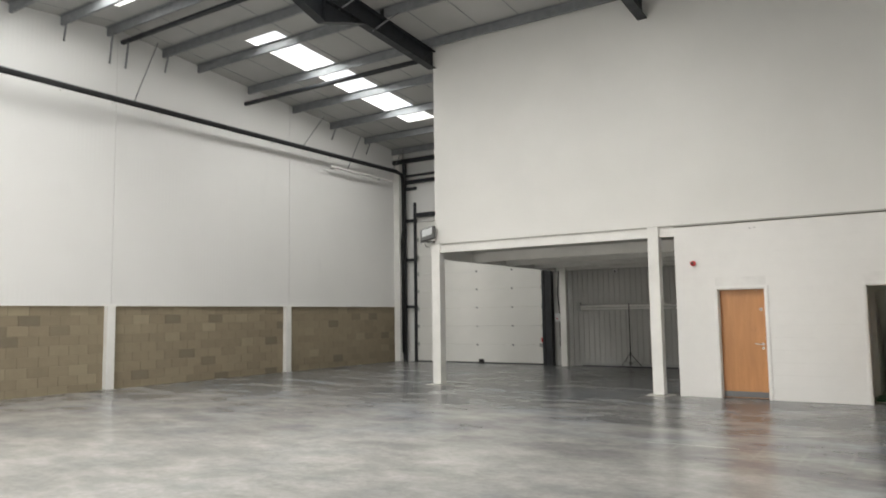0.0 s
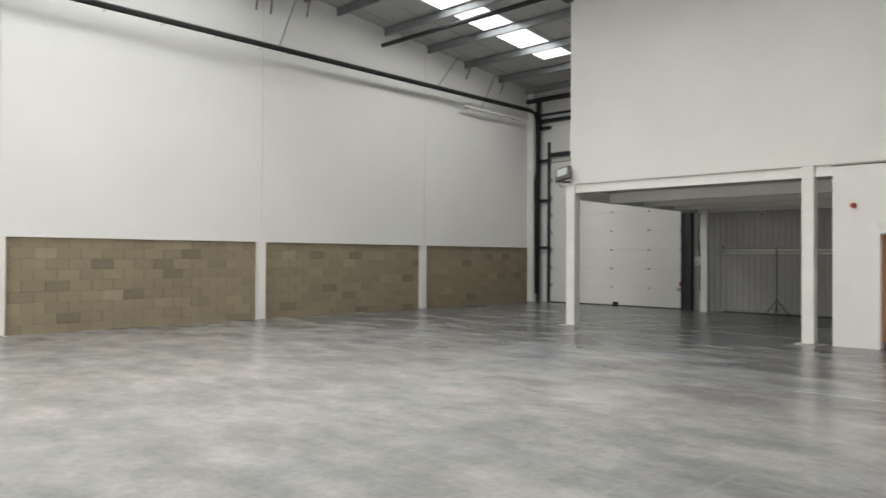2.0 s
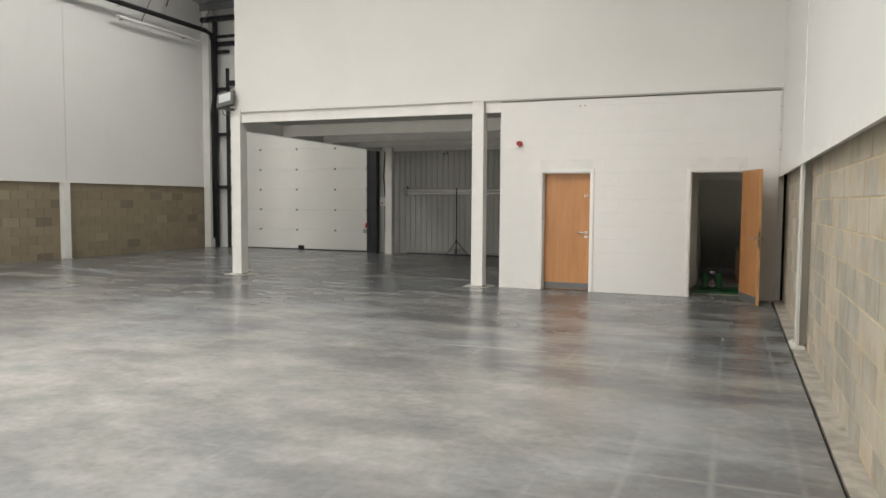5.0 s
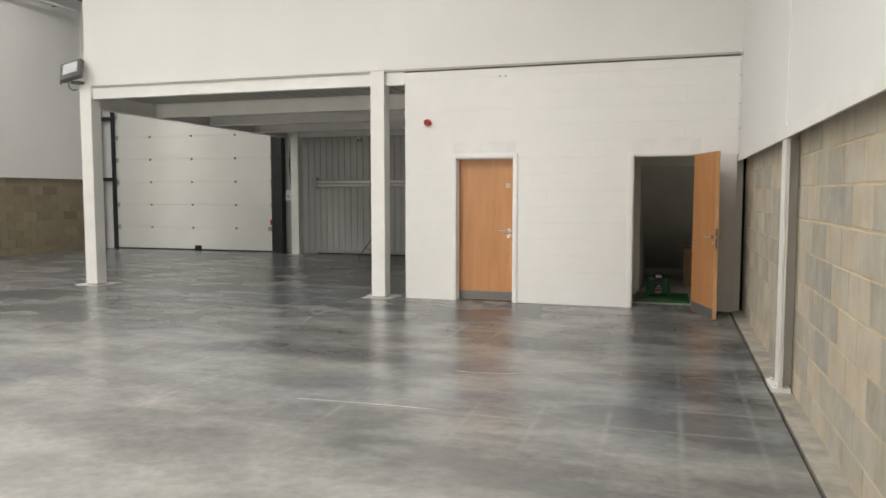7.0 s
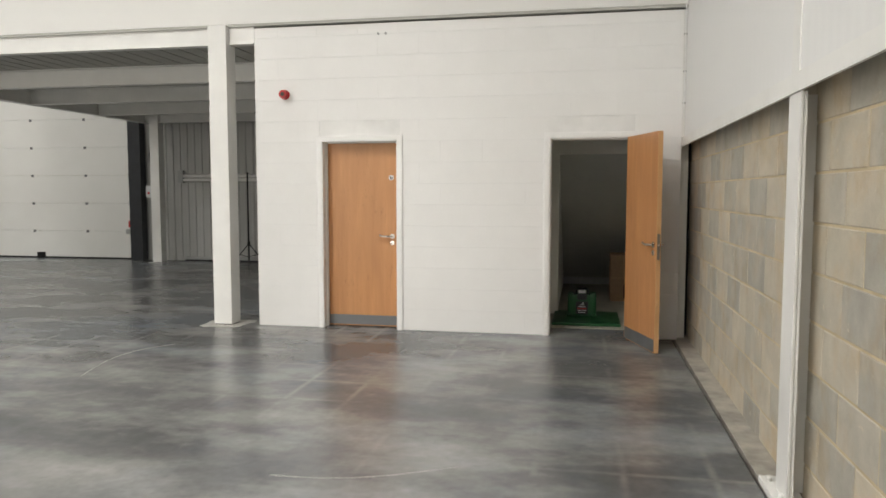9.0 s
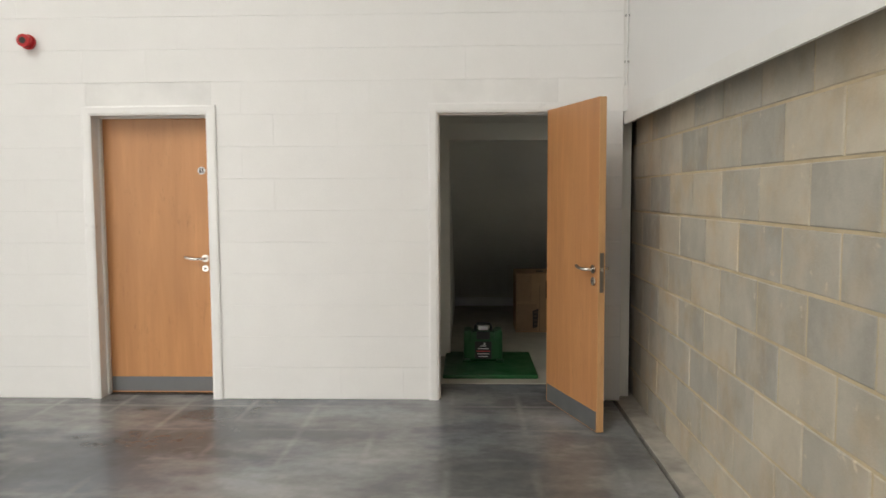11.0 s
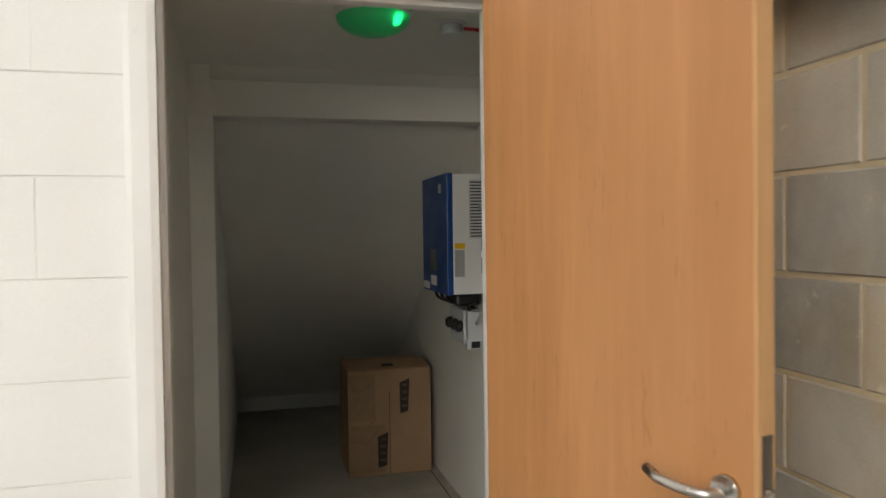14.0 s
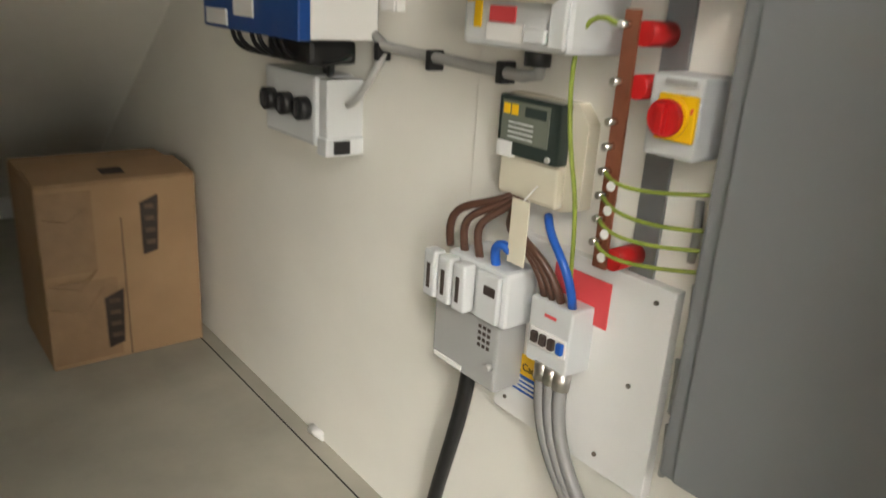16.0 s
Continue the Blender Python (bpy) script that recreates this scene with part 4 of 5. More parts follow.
# ---------------- cupboard things ----------------
dome = thing("ceiling_light", "round bulkhead lamp with a green glowing indicator", "ceiling light", (0.055, 15.5, 2.105))
part("base", T([(0.055, 15.5, 2.105), (0.055, 15.5, 2.08)], 0.12, 28), M_LABEL, dome)
bm = bmesh.new()
bmesh.ops.create_uvsphere(bm, u_segments=28, v_segments=12, radius=0.115)
bmesh.ops.delete(bm, geom=[v for v in bm.verts if v.co.z > 0.001], context="VERTS")
bmesh.ops.scale(bm, verts=bm.verts[:], vec=(1, 1, 0.5))
bmesh.ops.translate(bm, verts=bm.verts[:], vec=(0.055, 15.5, 2.081))
for f in bm.faces:
    f.smooth = True
part("diffuser", bm, M_DOME, dome, "green-tinted opal diffuser")
part("indicator", T([(0.115, 15.445, 2.08), (0.115, 15.445, 2.055)], 0.012, 12), M_GLOW, dome, "small green glowing indicator")

sd = thing("smoke_detector", "white smoke detector with a red cable on the ceiling", "smoke detector", (0.33, 15.6, 2.105))
part("base", T([(0.33, 15.6, 2.105), (0.33, 15.6, 2.10)], 0.05, 20), M_LABEL, sd)
part("head", T([(0.33, 15.6, 2.10), (0.33, 15.6, 2.075), (0.33, 15.6, 2.065)], 0.036, 20), M_LABEL, sd)
part("cable", T(bezier((0.37, 15.595, 2.09), (0.48, 15.57, 2.075), (0.58, 15.58, 2.095), (0.76, 15.56, 2.085)), 0.006, 6), M_RED, sd, "red fire cable")

# Cardboard box with torn tape.
bx0, bx1, by0, by1, bz = 0.187, 0.679, 17.466, 17.90, 0.618
box = thing("cardboard_box", "brown cardboard box with shiny tape on the floor", "box", (0.46, 17.68, 0.004))
bm = B(bx0, by0, 0.004, bx1, by1, bz, bev=0.006)
part("body", bm, M_CARD, box)
by = (by0 + by1) / 2 - 0.003
part("flap", prism(bmesh.new(), [(by0 + 0.003, bz + 0.001), (by, bz + 0.02), (by, bz + 0.025), (by0 + 0.003, bz + 0.006)], "x", bx0 + 0.003, bx1 - 0.003), M_CARD, box)
part("flap", B(bx0 + 0.003, (by0 + by1) / 2 + 0.003, bz + 0.001, bx1 - 0.003, by1 - 0.003, bz + 0.006), M_CARD, box)
for a, b, c in (((0.2, 0.30), (0.29, 0.27), (0.345, 0.335)), ((0.2, 0.22), (0.3, 0.19), (0.36, 0.27)), ((0.2, 0.52), (0.27, 0.5), (0.33, 0.545))):
    part("tape_crease", T([(p[0], by0 - 0.002, p[1]) for p in (a, b, c)], 0.0025, 6), M_TAPE, box, "raised crease in the shiny tape")
part("seam", B((bx0 + bx1) / 2 - 0.004, by0 - 0.0012, 0.01, (bx0 + bx1) / 2 - 0.001, by0 + 0.001, bz - 0.12), M_PRINT, box)
part("tape", B(bx0 + 0.004, by0 - 0.002, 0.02, (bx0 + bx1) / 2 - 0.03, by0 - 0.0005, 0.3), M_TAPE, box, "shiny clear brown tape")
part("tape", B(bx0 + 0.004, by0 - 0.002, 0.33, bx0 + 0.16, by0 - 0.0005, bz - 0.02), M_TAPE, box, "shiny clear brown tape")
for a, b in (((0.36, 0.05), (0.42, 0.255)), ((0.493, 0.36), (0.55, 0.565))):
    bm = bmesh.new()
    prism(bm, [(a[0], a[1]), (b[0] - 0.01, a[1] + 0.012), (b[0], b[1]), (a[0] - 0.002, b[1] - 0.025)], "y", by0 - 0.0035, by0 - 0.0022)
    pr = part("print", bm, M_PRINT, box, "dark printed patch")
    for k in range(4):
        z = a[1] + 0.035 + k * (b[1] - a[1]) / 5
        part("print_bar", B(a[0] + 0.012, by0 - 0.0042, z, b[0] - 0.015, by0 - 0.0035, z + 0.016), M_PRINT_WORN, pr)
part("print", prism(bmesh.new(), [(by0 + 0.06, bz + 0.0112), (by0 + 0.12, bz + 0.0168), (by0 + 0.12, bz + 0.018), (by0 + 0.06, bz + 0.0124)], "x", 0.40, 0.47), M_PRINT, box)

# Green eyewash case on its green board.
board = thing("green_board", "dark green plastic board lying on the cupboard floor", "board", (-0.13, 15.97, 0.0))
part("board", B(-0.505, 15.545, 0.0, 0.236, 16.405, 0.034, bev=0.012), M_GREEN, board)
ew = thing("eyewash_case", "green moulded eyewash case with a black carrying handle", "case", (-0.18, 16.09, 0.034))
body = part("body", B(-0.345, 16.0, 0.034, -0.02, 16.18, 0.285, bev=0.03), M_GREEN, ew)
for x in (-0.31, -0.055):
    part("shoulder", B(x - 0.035, 15.99, 0.2, x + 0.035, 16.19, 0.30, bev=0.025), M_GREEN, ew)
for x in (-0.32, -0.042):
    part("foot", B(x - 0.03, 15.97, 0.034, x + 0.03, 16.2, 0.06, bev=0.008), M_GREEN, ew)
lab = part("label", B(-0.25, 15.992, 0.06, -0.112, 16.0, 0.205, bev=0.003), M_BLACK, ew, "black label panel with white lines")
part("emblem", T([(-0.175, 15.992, 0.18), (-0.165, 15.991, 0.195)], 0.008, 8), M_LABEL, lab)
for k, (w, m) in enumerate(((0.05, M_LABEL), (0.09, M_LABEL), (0.11, M_PINK), (0.1, M_LABEL), (0.08, M_LABEL))):
    part("label_line", B(-0.181 - w / 2, 15.989, 0.165 - k * 0.022, -0.181 + w / 2, 15.992, 0.172 - k * 0.022), m, lab)
part("latch", B(-0.236, 15.985, 0.225, -0.126, 16.0, 0.29, bev=0.004), M_BLACK, ew)
part("handle", T([(-0.245, 16.07, 0.28), (-0.245, 16.06, 0.33), (-0.23, 16.06, 0.346), (-0.13, 16.06, 0.346), (-0.115, 16.06, 0.33), (-0.115, 16.07, 0.28)], 0.012, 8), M_BLACK, ew, "black carrying handle")
part("tag", B(-0.22, 16.025, 0.297, -0.14, 16.04, 0.332, bev=0.003), M_LABEL, ew, "white tag under the handle")

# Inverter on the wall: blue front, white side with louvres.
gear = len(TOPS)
iv = thing("solar_inverter", "wall-mounted inverter with blue front and white louvred side", "inverter", (0.65, 16.58, 1.12))
IX, IY0, IY1, IZ0, IZ1 = 0.534, 16.345, 16.826, 1.12, 1.66
part("wall_bracket", B(0.721, IY0 + 0.05, IZ0 + 0.05, 0.76, IY1 - 0.05, IZ1 - 0.05), M_GALV, iv)
body = part("body", B(IX + 0.026, IY0, IZ0, 0.72, IY1, IZ1, bev=0.005), M_LABEL, iv, "white painted steel case")
front = part("front_cover", B(IX - 0.002, IY0 - 0.003, IZ0 - 0.003, IX + 0.026, IY1 + 0.003, IZ1 + 0.004, bev=0.004), M_BLUE, iv, "blue front cover")
part("display", B(IX - 0.006, IY0 + 0.2, IZ0 + 0.1, IX - 0.002, IY0 + 0.31, IZ0 + 0.2), M_SCREEN, front)
part("label", B(IX - 0.005, IY0 + 0.2, IZ0 + 0.03, IX - 0.002, IY0 + 0.3, IZ0 + 0.075), M_LABEL, front)
part("label", B(IX - 0.005, IY0 + 0.34, IZ0 + 0.005, IX - 0.002, IY0 + 0.46, IZ0 + 0.04), M_LABEL, front)
part("emblem", B(IX - 0.005, IY0 + 0.1, IZ0 + 0.46, IX - 0.002, IY0 + 0.14, IZ0 + 0.5), M_GREY_BOX, front)
gr = part("grille", B(0.636, IY0 - 0.002, IZ0 + 0.25, 0.705, IY0 + 0.001, IZ0 + 0.515), M_GREY_BOX, iv, "grey louvre panel")
for k in range(18):
    z = IZ0 + 0.258 + k * 0.0142
    part("slot", B(0.641, IY0 - 0.0035, z, 0.70, IY0 - 0.0015, z + 0.006), M_PRINT, gr)
part("warning_label", B(0.567, IY0 - 0.003, IZ0 + 0.205, 0.615, IY0 - 0.0005, IZ0 + 0.23), M_YELLOW, iv, "yellow warning label")
part("rating_label", B(0.567, IY0 - 0.003, IZ0 + 0.08, 0.612, IY0 - 0.0005, IZ0 + 0.2), M_MID_BOX, iv, "grey rating label")
part("hand_recess", B(0.69, IY0 - 0.002, IZ0 + 0.09, 0.716, IY0 + 0.01, IZ0 + 0.2, bev=0.003), M_MID_BOX, iv)
part("cable_block", B(0.585, IY0 + 0.05, IZ0 - 0.055, 0.70, IY0 + 0.25, IZ0 - 0.004, bev=0.012), M_BLACK, iv)
for k in range(6):
    y = IY0 + 0.1 + k * 0.055
    part("lead", T(bezier((0.57 + 0.01 * (k % 2), y + 0.05, IZ0), (0.57, y + 0.05, IZ0 - 0.07), (0.63, y - 0.08, IZ0 - 0.06), (0.66, y - 0.1, IZ0 - 0.03)), 0.006, 6), M_BLACK, iv)

# Switch box with three black knobs under the inverter.
sb = thing("switch_box", "small grey switch box with three black round knobs", "switch box", (0.7, 16.6, 0.87))
body = part("body", B(0.642, 16.475, 0.875, 0.76, 16.73, 1.035, bev=0.01), M_GREY_BOX, sb)
for y in (16.685, 16.6, 16.515):
    k = part("knob", T([(0.643, y, 0.957), (0.63, y, 0.957), (0.618, y, 0.957)], 0.027, 18), M_BLACK, sb)
    part("grip", B(0.608, y - 0.005, 0.94, 0.62, y + 0.005, 0.975, bev=0.002), M_BLACK, k)
part("module", B(0.65, 16.435, 0.885, 0.76, 16.473, 1.03, bev=0.006), M_GREY_BOX, sb)
part("module", B(0.645, 16.43, 0.858, 0.755, 16.472, 0.9, bev=0.004), M_GREY_BOX, sb)
part("cap", B(0.665, 16.425, 0.864, 0.705, 16.4305, 0.894), M_BLACK, sb)
part("lead", T(bezier((0.66, 16.44, 1.04), (0.65, 16.42, 1.08), (0.65, 16.4, 1.09), (0.66, 16.42, 1.12)), 0.009, 8), M_BLACK, sb)
part("lead", T(bezier((0.70, 16.52, 1.03), (0.69, 16.5, 1.08), (0.66, 16.48, 1.07), (0.65, 16.46, 1.11)), 0.012, 8), M_BLACK, sb)
part("lead", T(bezier((0.68, 16.395, 0.98), (0.67, 16.33, 1.0), (0.69, 16.3, 1.07), (0.735, 16.33, 1.11)), 0.008, 8), M_GREY_PIPE, sb)

# Raised white backing board.
BX = 0.735
solo("backing_board", B(BX, 15.5, 0.49, 0.76, 16.09, 2.0, bev=0.003), M_CUP_WALL, "white painted backing board on the wall", "backing board", kind="structure")
LX = 0.712
lb = solo("lower_board", B(LX, 15.60, 0.5, BX - 0.001, 15.95, 0.855, bev=0.002), M_LABEL, "white mounting board with screw heads", "mounting board", kind="structure")
for y, z in ((15.63, 0.83), (15.655, 0.68), (15.7, 0.53), (15.92, 0.53)):
    part("screw", T([(LX, y, z), (LX - 0.003, y, z)], 0.004, 8), M_DULL, lb)
# Patches of rough filler where the board meets the plaster.
for k, (z, y) in enumerate(((0.55, 15.585), (0.66, 15.588), (0.78, 15.583), (0.9, 15.6))):
    pt = solo("filler_patch", T([(0.733, y, z), (0.728, y - 0.004, z + 0.045), (0.733, y + 0.002, z + 0.09)], 0.006, 6), M_MID_BOX, "rough grey filler on the plaster edge", "filler patch", "filler patches")

# White trunking down the wall beside the inverter.
tk = thing("cable_trunking", "slim white cable trunking running down the wall", "trunking", (0.73, 16.371, 1.2), kind="structure")
part("trunk", B(0.722, 16.341, 1.2, 0.76, 16.401, 2.1, bev=0.003), M_LABEL, tk)
part("cover", B(0.7185, 16.347, 1.2, 0.7225, 16.395, 2.1, bev=0.0015), M_LABEL, tk)

# Grey conduit with clips.
cd = thing("conduit", "grey plastic conduit with black clips on the wall", "conduit", (0.72, 16.2, 1.09), kind="structure")
part("run", T([(0.715, 16.42, 1.155), (0.712, 16.36, 1.13), (0.712, 15.95, 1.118), (0.705, 15.91, 1.125), (0.7, 15.9, 1.165)], 0.0105, 10), M_GREY_PIPE, cd)
for y in (16.38, 16.2, 16.0):
    part("clip", B(0.7, y - 0.008, 1.1, 0.734, y + 0.008, 1.138, bev=0.003), M_BLACK, cd)
part("gland", T([(0.69, 15.9, 1.14), (0.69, 15.9, 1.172)], 0.022, 12), M_BLACK, cd)


def meter(name, label, x0, y0, y1, z0, z1, zs, case, xb, wide):
    """An electricity meter: pale case, dark framed window with a display, small labels."""
    m = thing(name, label, "meter", ((x0 + xb) / 2, (y0 + y1) / 2, z0))
    bm = bmesh.new()
    prism(bm, [(y0 - wide, z0 + 0.012), (y0 - wide, z1 - 0.03), (y0 - 0.01, z1), (y1, z1), (y1, z0 + 0.03), (y1 - 0.03, z0), (y0, z0)], "x", x0 + 0.026, xb)
    part("back_case", bm, case, m)
    fr = part("front_case", B(x0 + 0.008, y0, z0 + 0.006, x0 + 0.027, y1 - 0.004, zs, bev=0.006), case, m)
    w = part("window", B(x0, y0, zs, x0 + 0.027, y1 - 0.002, z1 - 0.002, bev=0.004), M_SCREEN, m, "dark green-black meter window")
    h = z1 - zs
    part("face_plate", B(x0 - 0.002, y0 + 0.022, zs + h * 0.24, x0, y1 - 0.012, z1 - 0.01), M_LCD, w)
    part("lcd", B(x0 - 0.0035, y0 + 0.028, zs + h * 0.68, x0 - 0.0015, y0 + 0.075, zs + h * 0.84), M_SCREEN, w)
    for k in range(2):
        part("lamp", B(x0 - 0.004, y1 - 0.05 + k * 0.019, zs + h * 0.68, x0 - 0.0015, y1 - 0.036 + k * 0.019, zs + h * 0.85), M_YELLOW if "lower" in label else M_LCD, w)
    for k in range(4):
        part("text_line", B(x0 - 0.0032, y0 + 0.055, zs + h * (0.3 + 0.08 * k), x0 - 0.0015, y1 - 0.03, zs + h * (0.325 + 0.08 * k)), M_GREY_BOX, w)
    part("seal", B(x0 - 0.003, y1 - 0.04, zs - 0.004, x0 + 0.01, y1 - 0.005, zs + 0.022), M_LABEL, m)
    part("bolt", T([(x0 + 0.01, y0 + 0.018, zs + 0.008), (x0 - 0.004, y0 + 0.018, zs + 0.008)], 0.005, 10), M_GREY_PIPE, m)
    return m


# Grey enclosure with the upper meter on it.
ge = thing("meter_enclosure", "large light grey plastic enclosure behind a meter", "enclosure", (0.67, 15.85, 1.165))
part("box", B(0.607, 15.765, 1.168, BX, 15.99, 1.5, bev=0.01), M_GREY_BOX, ge)
part("rim", B(0.598, 15.765, 1.175, 0.606, 15.795, 1.49, bev=0.003), M_GREY_BOX, ge)
part("lid", B(0.56, 15.76, 1.502, 0.73, 16.02, 1.53, bev=0.012), M_MID_BOX, ge, "grey weather lid")
part("latch", B(0.595, 15.80, 1.18, 0.607, 15.84, 1.2, bev=0.003), M_GREY_BOX, ge)
part("red_label", B(0.604, 15.87, 1.205, 0.6075, 15.925, 1.228), M_PINK, ge)
part("yellow_label", B(0.604, 15.945, 1.195, 0.6075, 15.96, 1.235), M_YELLOW, ge)
part("white_label", B(0.604, 15.85, 1.178, 0.6065, 15.93, 1.203), M_LABEL, ge)
um = meter("electricity_meter", "upper electricity meter with a dark display window", 0.552, 15.79, 15.957, 1.235, 1.425, 1.322, M_CREAM, 0.606, 0.02)
part("caution_label", B(0.556, 15.87, 1.25, 0.5605, 15.935, 1.315), M_LABEL, um)
part("red_slash", B(0.554, 15.875, 1.29, 0.557, 15.89, 1.312), M_PINK, um)
part("warning_mark", B(0.554, 15.905, 1.232, 0.557, 15.918, 1.262), M_YELLOW, um)


def isolator(label, x0, y0, y1, z0, z1, ky, kz, r, deep):
    """A box with a yellow plate and a red rotary knob."""
    s = thing("isolator_switch", label, "switch", ((x0 + deep) / 2, (y0 + y1) / 2, z0))
    part("box", B(x0, y0, z0, deep, y1, z1, bev=0.006), M_GREY_BOX, s)
    plate = part("plate", B(x0 - 0.006, ky - r * 1.25, kz - r * 1.1, x0, ky + r * 0.9, kz + r * 1.1, bev=0.002), M_YELLOW, s, "yellow switch plate")
    k = part("knob", T([(x0 - 0.006, ky + r * 0.1, kz), (x0 - 0.022, ky + r * 0.1, kz)], r * 0.9, 24), M_RED, s, "red rotary knob")
    part("grip", B(x0 - 0.032, ky - r * 0.15, kz - r * 0.75, x0 - 0.022, ky + r * 0.35, kz + r * 0.75, bev=0.003), M_RED, k)
    part("ring", T([(x0 - 0.006, ky + r * 0.1, kz), (x0 - 0.012, ky + r * 0.1, kz)], r * 1.03, 24), M_YELLOW, plate)
    part("mark", B(x0 - 0.0075, ky - r * 1.1, kz + r * 0.3, x0 - 0.0055, ky - r * 0.98, kz + r * 0.55), M_PINK, plate)
    return s


s1 = isolator("grey isolator box with a red and yellow rotary switch", 0.638, 15.575, 15.755, 1.267, 1.5, 15.672, 1.36, 0.036, BX)
part("red_label", B(0.6345, 15.64, 1.45, 0.638, 15.70, 1.47), M_PINK, s1)
part("yellow_label", B(0.6345, 15.72, 1.44, 0.638, 15.737, 1.475), M_YELLOW, s1)
part("white_label", B(0.635, 15.66, 1.28, 0.638, 15.735, 1.313), M_LABEL, s1)
part("warning_mark", B(0.6335, 15.72, 1.288, 0.636, 15.731, 1.31), M_YELLOW, s1)
s2 = isolator("small isolator box with a red and yellow rotary switch", 0.662, 15.582, 15.66, 1.052, 1.16, 15.617, 1.106, 0.027, BX)
part("text_line", B(0.6565, 15.59, 1.148, 0.6585, 15.635, 1.155), M_MID_BOX, s2)

# Boxes high on the board.
for y0, y1, z0, x0 in ((15.87, 16.02, 1.68, 0.64), (15.70, 15.85, 1.65, 0.63)):
    hb = thing("high_box", "grey equipment box high on the board", "enclosure", (0.69, (y0 + y1) / 2, z0), "high boxes")
    part("box", B(x0, y0, z0, BX, y1, z0 + 0.27, bev=0.008), M_MID_BOX, hb)
    part("window", B(x0 - 0.003, y0 + 0.02, z0 + 0.06, x0, y1 - 0.02, z0 + 0.2), M_SCREEN, hb)

# Lower meter, its tag, and the earth bar.
meter("electricity_meter", "lower electricity meter with amber lamps and a dark window", 0.682, 15.83, 15.972, 0.915, 1.092, 0.992, M_CREAM, BX, 0.035)
tagm = thing("paper_tag", "cream paper tag hanging from the lower meter", "tag", (0.65, 15.86, 0.83))
part("card", B(0.648, 15.845, 0.825, 0.65, 15.885, 0.935, bev=0.0005), M_CREAM, tagm)
part("string", T([(0.65, 15.862, 0.933), (0.68, 15.862, 0.955)], 0.0015, 5), M_LABEL, tagm)

eb = thing("earth_bar", "copper earth bar with brass bolts and red insulators", "earth bar", (0.69, 15.71, 0.86))
part("strip", B(0.728, 15.655, 0.83, BX - 0.001, 15.70, 1.27, bev=0.001), M_GALV, eb, "galvanised backing strip")
part("bar", B(0.664, 15.695, 0.868, 0.669, 15.72, 1.235, bev=0.001), M_BRASS, eb, "reddish copper bar")
for z in (1.205, 1.135, 0.885):
    part("insulator", T([(0.728, 15.69, z), (0.671, 15.69, z)], 0.017, 16), M_RED, eb, "red insulator")
BOLTS = (1.215, 1.14, 1.085, 1.05, 1.015, 0.98, 0.945, 0.91)
for z in BOLTS:
    part("bolt", T([(0.672, 15.71, z), (0.648, 15.714, z)], 0.006, 6), M_CHROME, eb)
for za, zb in ((1.015, 1.005), (0.98, 0.957), (0.945, 0.93), (0.91, 0.9)):
    part("earth_wire", T(bezier((0.652, 15.708, za), (0.64, 15.68, za - 0.02), (0.65, 15.62, zb), (0.67, 15.553, zb + 0.012)), 0.0032, 6), M_EARTH, eb, "green-yellow wire")
    part("disc_tag", T([(0.64, 15.685, za - 0.014), (0.638, 15.685, za - 0.014)], 0.007, 14), M_LABEL, eb)
part("earth_wire", T(bezier((0.652, 15.72, 1.215), (0.63, 15.80, 1.26), (0.65, 15.79, 1.08), (0.66, 15.775, 1.0)) + bezier((0.66, 15.775, 1.0), (0.67, 15.76, 0.92), (0.68, 15.775, 0.85), (0.70, 15.785, 0.8))[1:], 0.0036, 8), M_EARTH, eb, "green-yellow wire")

# Service cut-out with its fuse carriers.
co = thing("service_cutout", "grey service cut-out with three fuse carriers", "fuse box", (0.69, 15.95, 0.57))
body = part("body", B(0.645, 15.885, 0.572, 0.76, 16.065, 0.70, bev=0.006), M_MID_BOX, co)
part("shield", B(0.64, 15.87, 0.702, 0.76, 16.03, 0.805, bev=0.008), M_GREY_BOX, co)
for y in (16.048, 16.006, 15.964):
    f = part("fuse_carrier", B(0.612, y - 0.017, 0.71, 0.639, y + 0.017, 0.80, bev=0.006), M_GREY_BOX, co)
    part("slot", B(0.61, y - 0.004, 0.728, 0.6125, y + 0.004, 0.775), M_PRINT, f)
part("neutral_cover", B(0.628, 15.878, 0.71, 0.639, 15.935, 0.798, bev=0.004), M_GREY_BOX, co)
part("slot", B(0.626, 15.885, 0.76, 0.6285, 15.912, 0.776), M_PRINT, co)
for k in range(4):
    for j in range(3):
        part("print_dot", B(0.6435, 15.905 + j * 0.012, 0.648 + k * 0.012, 0.6455, 15.912 + j * 0.012, 0.654 + k * 0.012), M_PRINT, co)
part("bottom_strip", B(0.642, 15.975, 0.578, 0.6455, 16.055, 0.587), M_LABEL, co)
part("bolt", T([(0.645, 15.897, 0.62), (0.633, 15.897, 0.62)], 0.007, 8), M_GREY_PIPE, co)
sc = thing("supply_cable", "thick black supply cable rising to the cut-out", "cable", (0.69, 16.05, 0.0))
part("cable", T(bezier((0.69, 16.0, 0.578), (0.69, 16.01, 0.4), (0.68, 16.1, 0.2), (0.725, 16.14, 0.0)), 0.016, 10), M_BLACK, sc)

